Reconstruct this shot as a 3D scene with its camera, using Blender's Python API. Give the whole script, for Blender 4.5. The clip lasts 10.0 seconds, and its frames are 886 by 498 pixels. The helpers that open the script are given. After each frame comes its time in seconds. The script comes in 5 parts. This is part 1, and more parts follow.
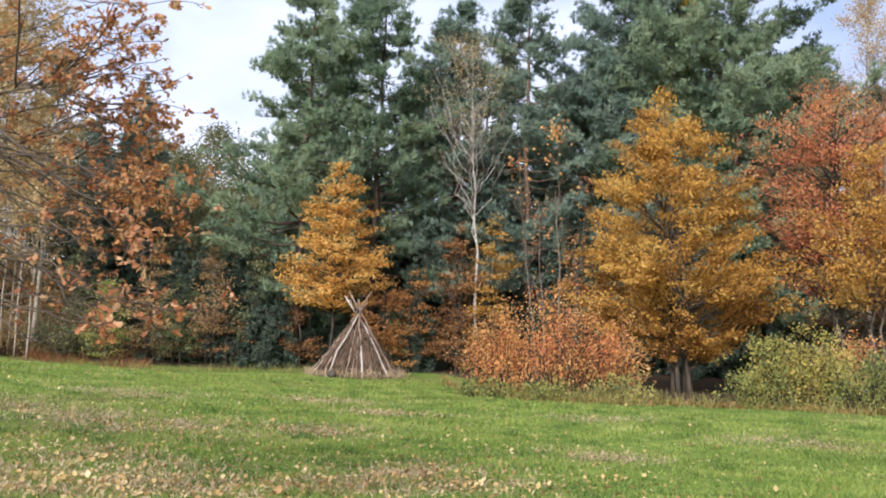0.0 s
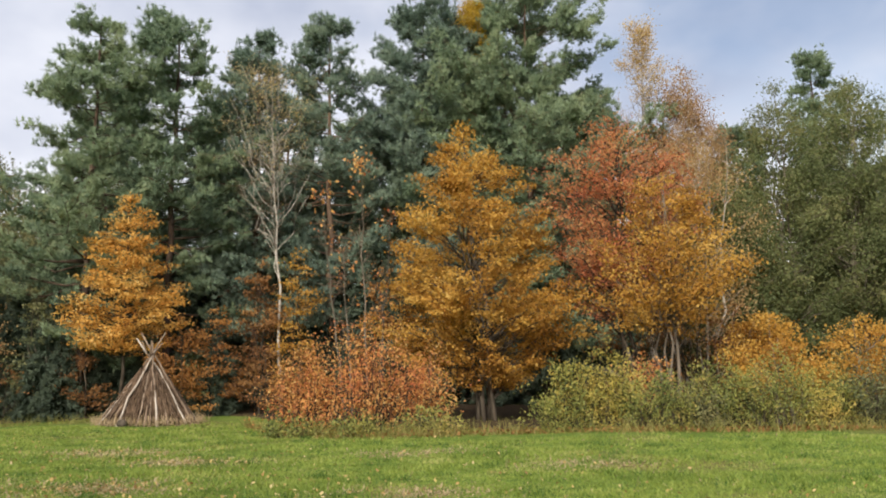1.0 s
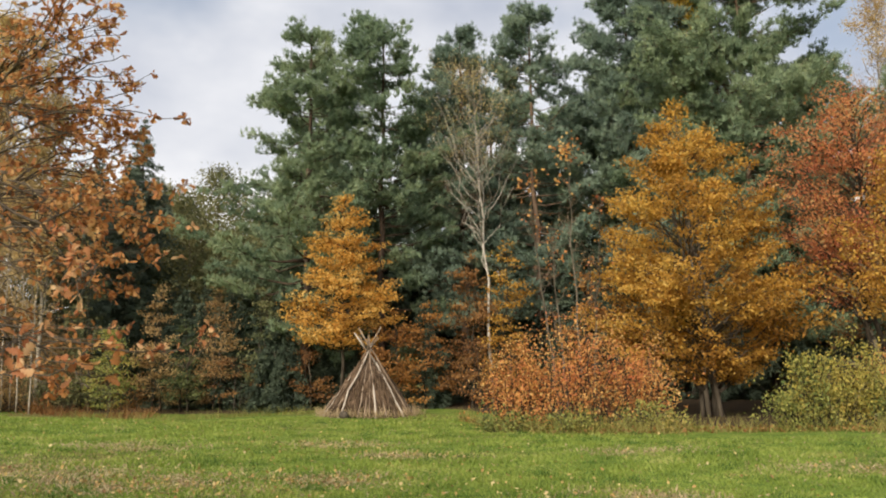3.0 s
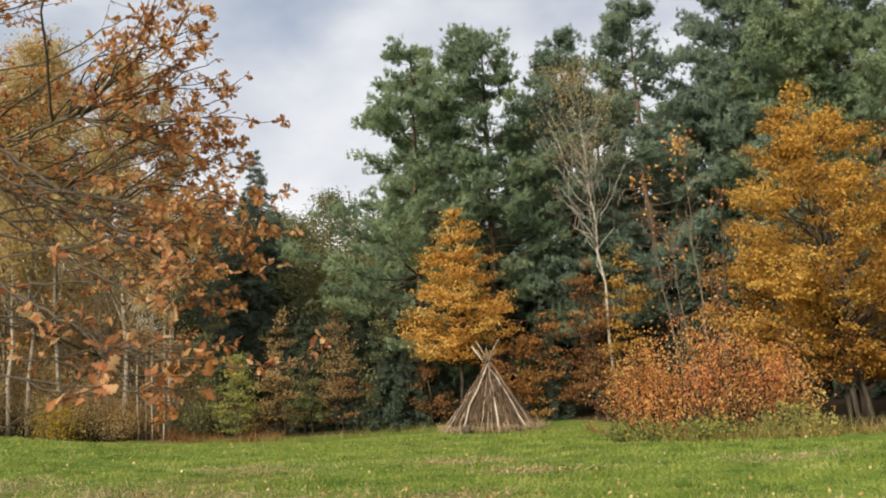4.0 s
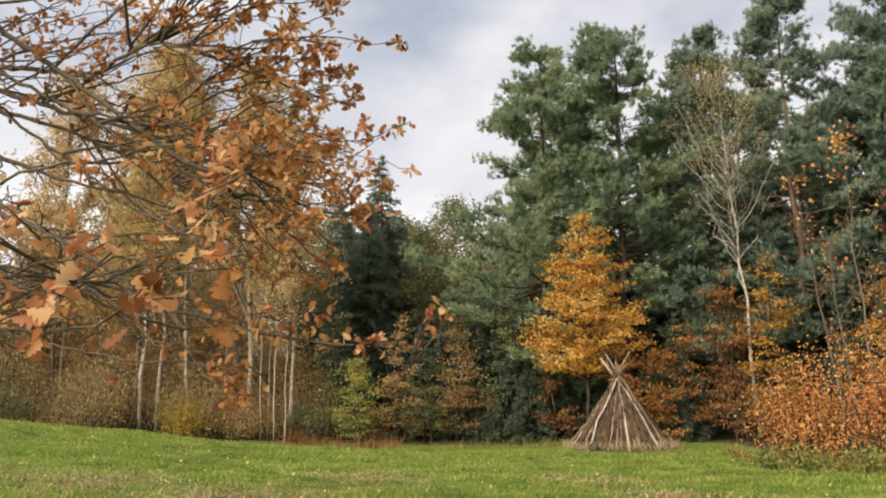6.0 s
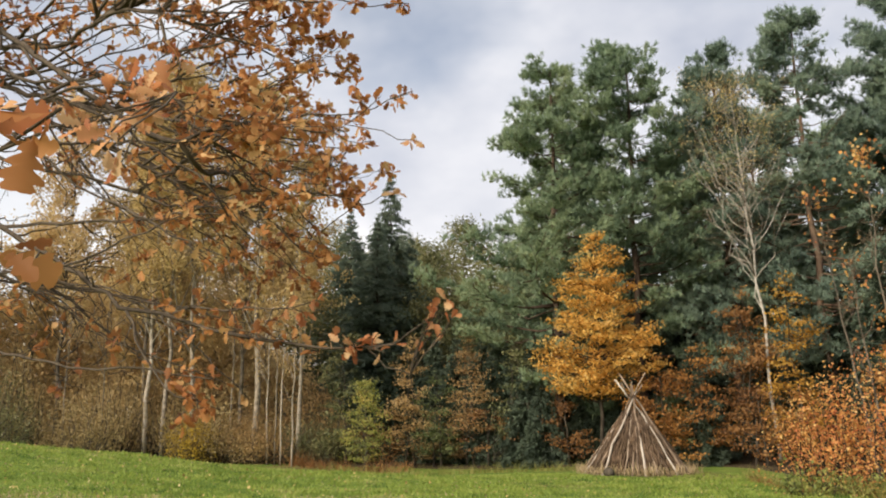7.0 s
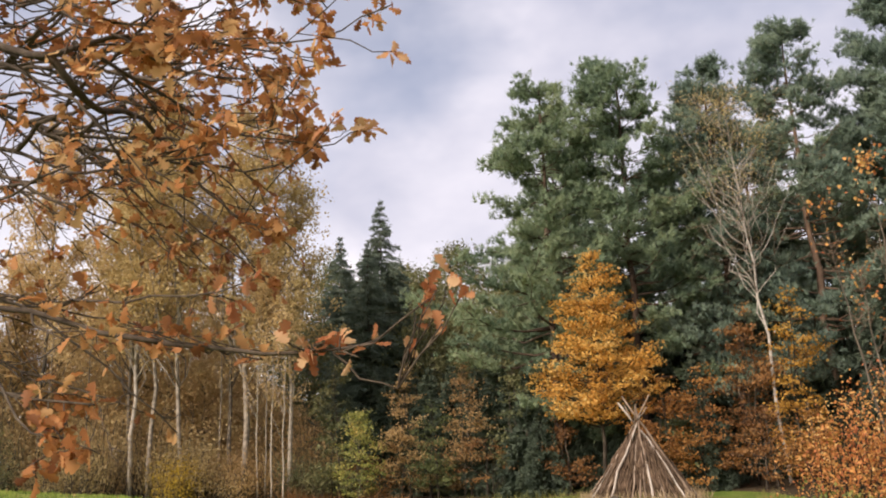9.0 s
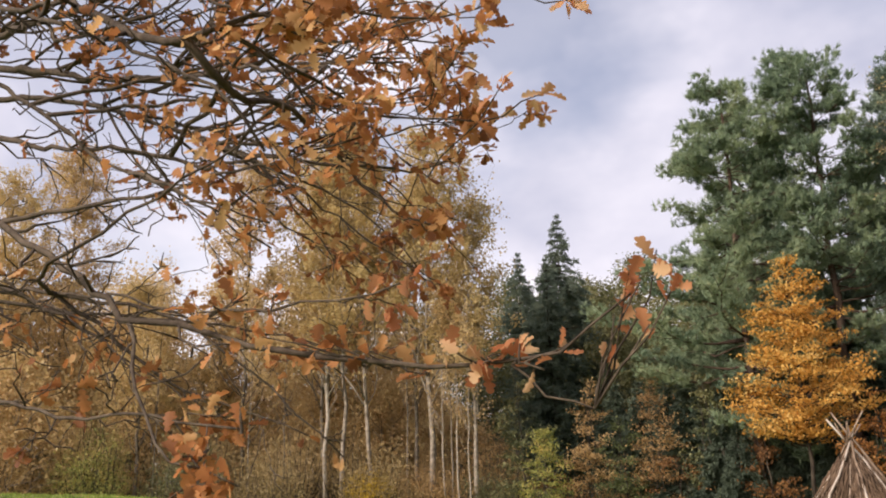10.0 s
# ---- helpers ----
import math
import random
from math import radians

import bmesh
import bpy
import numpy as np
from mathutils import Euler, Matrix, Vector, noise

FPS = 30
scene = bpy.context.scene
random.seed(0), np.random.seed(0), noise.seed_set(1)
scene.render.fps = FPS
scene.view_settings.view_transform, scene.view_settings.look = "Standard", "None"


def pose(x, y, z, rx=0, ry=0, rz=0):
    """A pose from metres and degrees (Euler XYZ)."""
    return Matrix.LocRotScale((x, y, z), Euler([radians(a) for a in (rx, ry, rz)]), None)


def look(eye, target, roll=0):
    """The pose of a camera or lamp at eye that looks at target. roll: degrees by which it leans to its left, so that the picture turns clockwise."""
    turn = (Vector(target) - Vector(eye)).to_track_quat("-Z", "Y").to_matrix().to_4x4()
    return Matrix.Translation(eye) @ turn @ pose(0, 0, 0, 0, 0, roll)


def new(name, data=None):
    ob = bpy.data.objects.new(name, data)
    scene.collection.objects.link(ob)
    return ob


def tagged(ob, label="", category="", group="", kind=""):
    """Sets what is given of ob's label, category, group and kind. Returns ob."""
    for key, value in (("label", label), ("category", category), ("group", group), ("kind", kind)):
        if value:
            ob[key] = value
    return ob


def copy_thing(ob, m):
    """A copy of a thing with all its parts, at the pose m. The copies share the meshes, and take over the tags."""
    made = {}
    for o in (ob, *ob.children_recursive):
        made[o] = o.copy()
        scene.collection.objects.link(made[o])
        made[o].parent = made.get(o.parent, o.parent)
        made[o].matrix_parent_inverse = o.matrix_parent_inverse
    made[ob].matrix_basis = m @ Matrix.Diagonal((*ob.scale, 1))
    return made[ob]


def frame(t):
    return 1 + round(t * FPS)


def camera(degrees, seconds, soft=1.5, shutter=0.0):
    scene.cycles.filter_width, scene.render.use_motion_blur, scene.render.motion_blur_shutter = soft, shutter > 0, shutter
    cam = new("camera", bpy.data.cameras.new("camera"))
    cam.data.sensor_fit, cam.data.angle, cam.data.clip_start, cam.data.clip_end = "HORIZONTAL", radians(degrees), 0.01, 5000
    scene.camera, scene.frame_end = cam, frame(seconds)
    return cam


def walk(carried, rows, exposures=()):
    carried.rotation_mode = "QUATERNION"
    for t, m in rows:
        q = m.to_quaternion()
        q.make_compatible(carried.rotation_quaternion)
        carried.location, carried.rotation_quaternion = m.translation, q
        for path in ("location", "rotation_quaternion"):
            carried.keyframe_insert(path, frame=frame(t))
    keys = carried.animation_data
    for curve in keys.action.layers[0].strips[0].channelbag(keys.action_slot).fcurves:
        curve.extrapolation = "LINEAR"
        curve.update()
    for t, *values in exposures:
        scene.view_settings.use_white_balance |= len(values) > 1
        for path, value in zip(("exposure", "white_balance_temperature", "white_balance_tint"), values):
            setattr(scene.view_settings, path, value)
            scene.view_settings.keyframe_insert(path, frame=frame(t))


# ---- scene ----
cam = camera(55.2, 10.0, soft=2.0)

PATH = [
    (0, (-0.249, 0.303, 1.604), (-0.308, 2.292, 1.803), 2.3),
    (0.5, (-0.282, 0.515, 1.611), (-0.004, 2.478, 1.871), 1.8),
    (1, (-0.278, 0.717, 1.606), (0.121, 2.655, 1.894), -0.4),
    (1.5, (-0.251, 0.882, 1.603), (0.094, 2.828, 1.909), -1.5),
    (2, (-0.264, 1.059, 1.602), (-0.001, 3.013, 1.939), -0.4),
    (2.5, (-0.308, 1.233, 1.606), (-0.174, 3.203, 1.928), 0.4),
    (3, (-0.37, 1.453, 1.592), (-0.447, 3.433, 1.869), -0.5),
    (4.5, (-0.541, 2.273, 1.521), (-1.019, 4.183, 1.876), -3.2),
    (5, (-0.615, 2.566, 1.501), (-1.248, 4.425, 1.88), -2.0),
    (5.5, (-0.764, 2.9, 1.475), (-1.369, 4.774, 1.827), -0.5),
    (7, (-1.085, 3.871, 1.418), (-1.715, 5.725, 1.828), -0.5),
    (7.5, (-1.177, 4.135, 1.425), (-1.796, 5.981, 1.882), 0.2),
    (8, (-1.237, 4.453, 1.429), (-1.763, 6.322, 1.907), 1.7),
    (8.5, (-1.344, 4.679, 1.426), (-1.812, 6.569, 1.885), 1.0),
    (9, (-1.452, 4.866, 1.444), (-2.055, 6.713, 1.919), -2.2),
    (9.5, (-1.514, 5.042, 1.461), (-2.302, 6.811, 1.962), -2.9),
    (10, (-1.617, 5.223, 1.482), (-2.593, 6.888, 2.007), -1.5),
]
walk(cam, [(t, look(eye, target, roll)) for t, eye, target, roll in PATH],
     [(0, 0.45, 5700, 16), (0.5, 0.12, 6150, 12), (1.0, 0.15, 6500, 11), (2.0, 0.14, 6850, 11), (3.0, 0.11, 6850, 9), (4.5, 0.15, 6900, 8), (5.5, 0.19, 7100, 11),
      (7.0, 0.17, 6850, 10), (8.0, 0.15, 6750, 13), (8.5, 0.16, 6800, 18), (10.0, 0.16, 6700, 20)])

# ---- world, sun, exposure ----
world = bpy.data.worlds.new("sky")
scene.world = world
world.use_nodes = True
SUN_EL, SUN_AZ = 34.0, 208.0   # degrees; azimuth clockwise from +y


def sky():
    nt = world.node_tree
    nt.nodes.clear()
    N, L = nt.nodes.new, nt.links.new
    out, bg = N("ShaderNodeOutputWorld"), N("ShaderNodeBackground")
    nish = N("ShaderNodeTexSky")
    nish.sky_type, nish.sun_disc = "NISHITA", False
    nish.sun_elevation, nish.sun_rotation = radians(SUN_EL), radians(SUN_AZ)
    tc, mp = N("ShaderNodeTexCoord"), N("ShaderNodeMapping")
    mp.inputs["Scale"].default_value = (1.0, 1.0, 1.7)
    n1, n2 = N("ShaderNodeTexNoise"), N("ShaderNodeTexNoise")
    n1.inputs["Scale"].default_value, n1.inputs["Detail"].default_value, n1.inputs["Roughness"].default_value = 2.2, 5, 0.5
    n2.inputs["Scale"].default_value, n2.inputs["Detail"].default_value = 2.9, 5
    cover, tone = N("ShaderNodeValToRGB"), N("ShaderNodeValToRGB")
    cover.color_ramp.elements[0].position, cover.color_ramp.elements[1].position = 0.37, 0.52
    cover.color_ramp.elements[0].color = (0.42, 0.42, 0.42, 1)
    tone.color_ramp.elements[0].position, tone.color_ramp.elements[1].position = 0.38, 0.62
    tone.color_ramp.elements[0].color = (3.95, 4.35, 5.35, 1)
    tone.color_ramp.elements[1].color = (6.7, 6.9, 7.5, 1)
    mix = N("ShaderNodeMix")
    mix.data_type = "RGBA"
    L(tc.outputs["Generated"], mp.inputs["Vector"])
    L(mp.outputs[0], n1.inputs["Vector"]), L(mp.outputs[0], n2.inputs["Vector"])
    L(n1.outputs["Fac"], cover.inputs[0]), L(n2.outputs["Fac"], tone.inputs[0])
    sep, rise, low, white = N("ShaderNodeSeparateXYZ"), N("ShaderNodeMath"), N("ShaderNodeValToRGB"), N("ShaderNodeMix")
    L(tc.outputs["Generated"], sep.inputs[0])
    rise.operation, rise.inputs[1].default_value = "MULTIPLY_ADD", 0.45
    L(n1.outputs["Fac"], rise.inputs[0]), L(sep.outputs["Z"], rise.inputs[2])
    low.color_ramp.elements[0].position, low.color_ramp.elements[1].position = 0.4, 0.52
    low.color_ramp.elements[0].color, low.color_ramp.elements[1].color = (1, 1, 1, 1), (0, 0, 0, 1)
    white.data_type = "RGBA"
    white.inputs[7].default_value = (8.8, 8.8, 9.0, 1)
    L(rise.outputs[0], low.inputs[0]), L(low.outputs[0], white.inputs[0]), L(tone.outputs[0], white.inputs[6])
    L(cover.outputs[0], mix.inputs[0]), L(nish.outputs[0], mix.inputs[6]), L(white.outputs[2], mix.inputs[7])
    L(mix.outputs[2], bg.inputs["Color"])
    bg.inputs["Strength"].default_value = 0.124
    L(bg.outputs[0], out.inputs[0])


sky()
sun = new("sun", bpy.data.lights.new("sun", "SUN"))
sun.data.energy, sun.data.angle, sun.data.color = 5.0, radians(26), (1.0, 0.93, 0.82)
_a, _e = radians(SUN_AZ), radians(SUN_EL)
sun.matrix_world = look((0, 0, 60), (-math.sin(_a) * math.cos(_e), -math.cos(_a) * math.cos(_e), 60 - math.sin(_e)))


# ---- materials ----
def nodes_of(name):
    mat = bpy.data.materials.new(name)
    mat.use_nodes = True
    nt = mat.node_tree
    nt.nodes.clear()
    return mat, nt, nt.nodes.new, nt.links.new


def ramp(N, stops):
    r = N("ShaderNodeValToRGB")
    el = r.color_ramp.elements
    while len(el) < len(stops):
        el.new(0.5)
    for e, (p, c) in zip(el, stops):
        e.position, e.color = p, (*c, 1)
    return r


def foliage(name, cols, patch=0.6, through_light=0.3, rough=0.6, shift=0.35, single=False):
    """Leaves: every leaf takes a colour of its own from cols, and broad drifts run through the crown."""
    mat, nt, N, L = nodes_of(name)
    geo, tc, oi = N("ShaderNodeNewGeometry"), N("ShaderNodeTexCoord"), N("ShaderNodeObjectInfo")
    ns = N("ShaderNodeTexNoise")
    ns.inputs["Scale"].default_value, ns.inputs["Detail"].default_value = patch, 3
    L(tc.outputs["Object"], ns.inputs["Vector"])
    a, b, c = N("ShaderNodeMath"), N("ShaderNodeMath"), N("ShaderNodeMath")
    a.operation = b.operation = c.operation = "MULTIPLY_ADD"
    a.inputs[1].default_value, a.inputs[2].default_value = shift, 0.0
    L(oi.outputs["Random"] if single else geo.outputs["Random Per Island"], a.inputs[0])
    b.inputs[1].default_value = 1.5
    L(ns.outputs["Fac"], b.inputs[0])
    L(a.outputs[0], b.inputs[2])
    c.inputs[1].default_value = 0.16
    L(oi.outputs["Random"], c.inputs[0])
    d = N("ShaderNodeMath")
    d.operation = "ADD"
    d.inputs[1].default_value = -0.25 - shift / 2 - 0.08
    L(b.outputs[0], c.inputs[2])
    L(c.outputs[0], d.inputs[0])
    r = ramp(N, [(0.1 + 0.8 * i / (len(cols) - 1), col) for i, col in enumerate(cols)])
    L(d.outputs[0], r.inputs[0])
    p, t, m, o = N("ShaderNodeBsdfPrincipled"), N("ShaderNodeBsdfTranslucent"), N("ShaderNodeMixShader"), N("ShaderNodeOutputMaterial")
    p.inputs["Roughness"].default_value = rough
    p.inputs["Specular IOR Level"].default_value = 0.25
    m.inputs[0].default_value = through_light
    L(r.outputs[0], p.inputs["Base Color"]), L(r.outputs[0], t.inputs["Color"])
    L(p.outputs[0], m.inputs[1]), L(t.outputs[0], m.inputs[2]), L(m.outputs[0], o.inputs[0])
    return mat


def bark(name, cols, scale=6.0, stretch=0.25, bump=0.5, rough=0.9):
    mat, nt, N, L = nodes_of(name)
    tc, mp, n1, n2 = N("ShaderNodeTexCoord"), N("ShaderNodeMapping"), N("ShaderNodeTexNoise"), N("ShaderNodeTexNoise")
    oi, ad = N("ShaderNodeObjectInfo"), N("ShaderNodeMath")
    mp.inputs["Scale"].default_value = (1, 1, stretch)
    n1.inputs["Scale"].default_value, n1.inputs["Detail"].default_value, n1.inputs["Roughness"].default_value = scale, 6, 0.65
    n2.inputs["Scale"].default_value, n2.inputs["Detail"].default_value = 1.2, 3
    L(tc.outputs["Object"], mp.inputs["Vector"])
    L(mp.outputs[0], n1.inputs["Vector"]), L(tc.outputs["Object"], n2.inputs["Vector"])
    mul = N("ShaderNodeMath")
    mul.operation, mul.inputs[1].default_value, mul.inputs[2].default_value = "MULTIPLY_ADD", 0.35, -0.17
    L(oi.outputs["Random"], mul.inputs[0])
    add = N("ShaderNodeMath")
    add.operation = "MULTIPLY_ADD"
    add.inputs[1].default_value = 0.5
    L(n2.outputs["Fac"], add.inputs[0]), L(n1.outputs["Fac"], add.inputs[2])
    L(add.outputs[0], ad.inputs[0]), L(mul.outputs[0], ad.inputs[1])
    sub = N("ShaderNodeMath")
    sub.operation, sub.inputs[1].default_value = "SUBTRACT", 0.25
    L(ad.outputs[0], sub.inputs[0])
    r = ramp(N, [(0.25 + 0.5 * i / (len(cols) - 1), col) for i, col in enumerate(cols)])
    L(sub.outputs[0], r.inputs[0])
    p, b, o = N("ShaderNodeBsdfPrincipled"), N("ShaderNodeBump"), N("ShaderNodeOutputMaterial")
    p.inputs["Roughness"].default_value = rough
    p.inputs["Specular IOR Level"].default_value = 0.15
    b.inputs["Strength"].default_value, b.inputs["Distance"].default_value = bump, 0.02
    L(n1.outputs["Fac"], b.inputs["Height"]), L(b.outputs[0], p.inputs["Normal"])
    L(r.outputs[0], p.inputs["Base Color"]), L(p.outputs[0], o.inputs[0])
    return mat


GOLD = foliage("gold_leaves", [(0.27, 0.13, 0.028), (0.48, 0.25, 0.045), (0.62, 0.375, 0.075), (0.69, 0.48, 0.15)], through_light=0.45)
AMBER = foliage("amber_leaves", [(0.46, 0.21, 0.045), (0.65, 0.34, 0.07), (0.77, 0.48, 0.13), (0.83, 0.6, 0.24)], through_light=0.45)
RED = foliage("red_leaves", [(0.42, 0.13, 0.07), (0.58, 0.2, 0.09), (0.6, 0.27, 0.1), (0.56, 0.36, 0.14)], patch=0.5, shift=0.6, through_light=0.45)
COPPER = foliage("copper_leaves", [(0.52, 0.17, 0.075), (0.66, 0.28, 0.09), (0.74, 0.41, 0.125), (0.79, 0.57, 0.24)], patch=0.9, shift=0.6, through_light=0.45)
RUST = foliage("rust_leaves", [(0.13, 0.065, 0.028), (0.22, 0.105, 0.04), (0.32, 0.16, 0.055), (0.42, 0.25, 0.085)], patch=0.5, through_light=0.35)
RUSSET = foliage("russet_leaves", [(0.19, 0.085, 0.03), (0.33, 0.15, 0.045), (0.45, 0.22, 0.06), (0.56, 0.33, 0.095)], patch=0.5, through_light=0.45)
OLIVE = foliage("olive_leaves", [(0.085, 0.1, 0.045), (0.135, 0.145, 0.062), (0.2, 0.19, 0.08), (0.28, 0.24, 0.1)], patch=0.4, through_light=0.18)
GREYGREEN = foliage("greygreen_leaves", [(0.07, 0.09, 0.038), (0.125, 0.15, 0.058), (0.19, 0.21, 0.08), (0.29, 0.26, 0.1)], patch=0.4, through_light=0.4)
HEDGE = foliage("hedge_leaves", [(0.12, 0.145, 0.045), (0.22, 0.25, 0.07), (0.37, 0.35, 0.09), (0.54, 0.4, 0.12)], patch=1.1, shift=0.5, through_light=0.4)
HEDGEGOLD = foliage("hedge_gold_leaves", [(0.2, 0.19, 0.05), (0.36, 0.31, 0.07), (0.52, 0.4, 0.09), (0.6, 0.42, 0.12)], patch=0.8)
FARLEAF = foliage("far_leaves", [(0.05, 0.06, 0.03), (0.09, 0.09, 0.04), (0.16, 0.12, 0.05), (0.24, 0.16, 0.06)], patch=0.12)
YELLOW = foliage("yellow_leaves", [(0.3, 0.2, 0.03), (0.5, 0.33, 0.04), (0.62, 0.44, 0.05)], through_light=0.45)
BIRCHLEAF = foliage("birch_leaves", [(0.4, 0.28, 0.115), (0.53, 0.39, 0.165), (0.62, 0.49, 0.235)], through_light=0.45)
PALEBIRCH = foliage("pale_birch_leaves", [(0.46, 0.36, 0.15), (0.6, 0.47, 0.21), (0.7, 0.57, 0.3)], through_light=0.45)
VEIL = foliage("brown_veil_leaves", [(0.24, 0.145, 0.075), (0.36, 0.22, 0.11), (0.45, 0.29, 0.14), (0.5, 0.36, 0.18)], patch=0.3, through_light=0.4)
DULL = foliage("dull_thicket_leaves", [(0.24, 0.175, 0.08), (0.36, 0.265, 0.12), (0.47, 0.355, 0.165), (0.57, 0.45, 0.23)], patch=0.5, shift=0.6, through_light=0.4)
BROWN = foliage("brown_leaves", [(0.27, 0.165, 0.075), (0.41, 0.26, 0.11), (0.5, 0.34, 0.15), (0.56, 0.42, 0.21)], patch=0.3, through_light=0.45)
TAN = foliage("tan_leaves", [(0.38, 0.25, 0.11), (0.52, 0.36, 0.16), (0.62, 0.46, 0.22), (0.68, 0.54, 0.3)], patch=0.3, through_light=0.45)
OAKLEAF = foliage("oak_leaves", [(0.21, 0.082, 0.034), (0.41, 0.165, 0.056), (0.55, 0.25, 0.086), (0.66, 0.41, 0.18)], patch=1.1, shift=0.75, through_light=0.5)
OAKLEAF_ONE = foliage("oak_leaf_single", [(0.4, 0.14, 0.06), (0.55, 0.23, 0.1), (0.64, 0.34, 0.16), (0.7, 0.47, 0.26)], patch=0.3, shift=0.7, through_light=0.55, single=True)
NEEDLE = foliage("pine_needles", [(0.092, 0.14, 0.095), (0.162, 0.226, 0.136), (0.24, 0.305, 0.172), (0.335, 0.39, 0.215)], patch=0.5, through_light=0.3, rough=0.5)
BLUENEEDLE = foliage("blue_pine_needles", [(0.09, 0.135, 0.108), (0.155, 0.215, 0.162), (0.225, 0.29, 0.205), (0.32, 0.38, 0.25)], patch=0.5, through_light=0.3, rough=0.5)
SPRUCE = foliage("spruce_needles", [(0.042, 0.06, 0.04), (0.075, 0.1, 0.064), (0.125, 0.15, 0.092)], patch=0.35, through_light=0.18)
# Spruce needles again, brightened in colour to offset the tall tree's dark shading.
LIFTEDSPRUCE = foliage("lifted_spruce_needles", [(0.085, 0.115, 0.085), (0.14, 0.18, 0.13), (0.2, 0.24, 0.17)], patch=0.35, through_light=0.3)
STRAW = foliage("dry_grass", [(0.28, 0.205, 0.11), (0.41, 0.305, 0.175), (0.54, 0.42, 0.26)], patch=1.5)
LITTER = foliage("fallen_leaf", [(0.26, 0.14, 0.06), (0.46, 0.28, 0.1), (0.6, 0.43, 0.17), (0.7, 0.55, 0.3)], patch=0.8, shift=0.6)
BARK = bark("dark_bark", [(0.022, 0.018, 0.013), (0.055, 0.044, 0.032), (0.11, 0.09, 0.066)])
PINEBARK = bark("pine_bark", [(0.042, 0.031, 0.023), (0.105, 0.07, 0.049), (0.2, 0.13, 0.085)])
TWIG = bark("birch_twigs", [(0.1, 0.065, 0.04), (0.2, 0.14, 0.09), (0.3, 0.22, 0.15)])
BIRCHBARK = bark("birch_bark", [(0.12, 0.1, 0.07), (0.37, 0.32, 0.25), (0.5, 0.44, 0.36)], scale=4, stretch=2.0, bump=0.2)
WHITEBARK = bark("white_birch_bark", [(0.14, 0.12, 0.095), (0.38, 0.34, 0.285), (0.54, 0.49, 0.42)], scale=4, stretch=2.0, bump=0.2)
WOODBARK = bark("wood_birch_bark", [(0.11, 0.09, 0.065), (0.31, 0.26, 0.2), (0.46, 0.4, 0.32)], scale=4, stretch=1.2, bump=0.2)
GREYBARK = bark("grey_bark", [(0.06, 0.05, 0.038), (0.14, 0.115, 0.085), (0.25, 0.21, 0.16)], scale=5)
OAKBARK = bark("oak_bark", [(0.022, 0.017, 0.013), (0.06, 0.045, 0.032), (0.12, 0.092, 0.064)], scale=30)
POLEWOOD = bark("weathered_pole", [(0.085, 0.06, 0.042), (0.215, 0.152, 0.105), (0.38, 0.29, 0.21)], scale=9, stretch=0.12)
BRUSHWOOD = bark("brown_brushwood", [(0.07, 0.045, 0.028), (0.16, 0.105, 0.066), (0.27, 0.19, 0.125)], scale=9, stretch=0.12)
POLEPALE = bark("pale_pole", [(0.22, 0.175, 0.135), (0.37, 0.31, 0.25), (0.48, 0.42, 0.35)], scale=9, stretch=0.12)


def ground_material():
    mat, nt, N, L = nodes_of("meadow_soil")
    tc = N("ShaderNodeTexCoord")
    big, fine, mid = N("ShaderNodeTexNoise"), N("ShaderNodeTexNoise"), N("ShaderNodeTexNoise")
    for n, s, d in ((big, 0.22, 4), (mid, 1.6, 5), (fine, 30, 4)):
        n.inputs["Scale"].default_value, n.inputs["Detail"].default_value = s, d
        L(tc.outputs["Object"], n.inputs["Vector"])
    g = ramp(N, [(0.3, (0.11, 0.17, 0.028)), (0.5, (0.165, 0.24, 0.04)), (0.68, (0.22, 0.27, 0.055))])
    s = ramp(N, [(0.54, (0, 0, 0)), (0.68, (1, 1, 1))])
    f = ramp(N, [(0.3, (0.45, 0.45, 0.45)), (0.7, (1, 1, 1))])
    m1, m2 = N("ShaderNodeMix"), N("ShaderNodeMix")
    m1.data_type = m2.data_type = "RGBA"
    m2.blend_type = "MULTIPLY"
    m2.inputs[0].default_value = 1
    L(mid.outputs["Fac"], g.inputs[0]), L(big.outputs["Fac"], s.inputs[0]), L(fine.outputs["Fac"], f.inputs[0])
    L(s.outputs[0], m1.inputs[0]), L(g.outputs[0], m1.inputs[6])
    m1.inputs[7].default_value = (0.2, 0.17, 0.06, 1)
    L(m1.outputs[2], m2.inputs[6]), L(f.outputs[0], m2.inputs[7])
    p, o, b = N("ShaderNodeBsdfPrincipled"), N("ShaderNodeOutputMaterial"), N("ShaderNodeBump")
    p.inputs["Roughness"].default_value = 0.95
    p.inputs["Specular IOR Level"].default_value = 0.1
    b.inputs["Strength"].default_value, b.inputs["Distance"].default_value = 0.6, 0.05
    L(fine.outputs["Fac"], b.inputs["Height"]), L(b.outputs[0], p.inputs["Normal"])
    L(m2.outputs[2], p.inputs["Base Color"]), L(p.outputs[0], o.inputs[0])
    return mat


GROUND = ground_material()
GRASS = foliage("grass_blades", [(0.155, 0.215, 0.042), (0.235, 0.31, 0.058), (0.325, 0.385, 0.08), (0.46, 0.44, 0.16)], patch=0.9, shift=0.3, through_light=0.5)

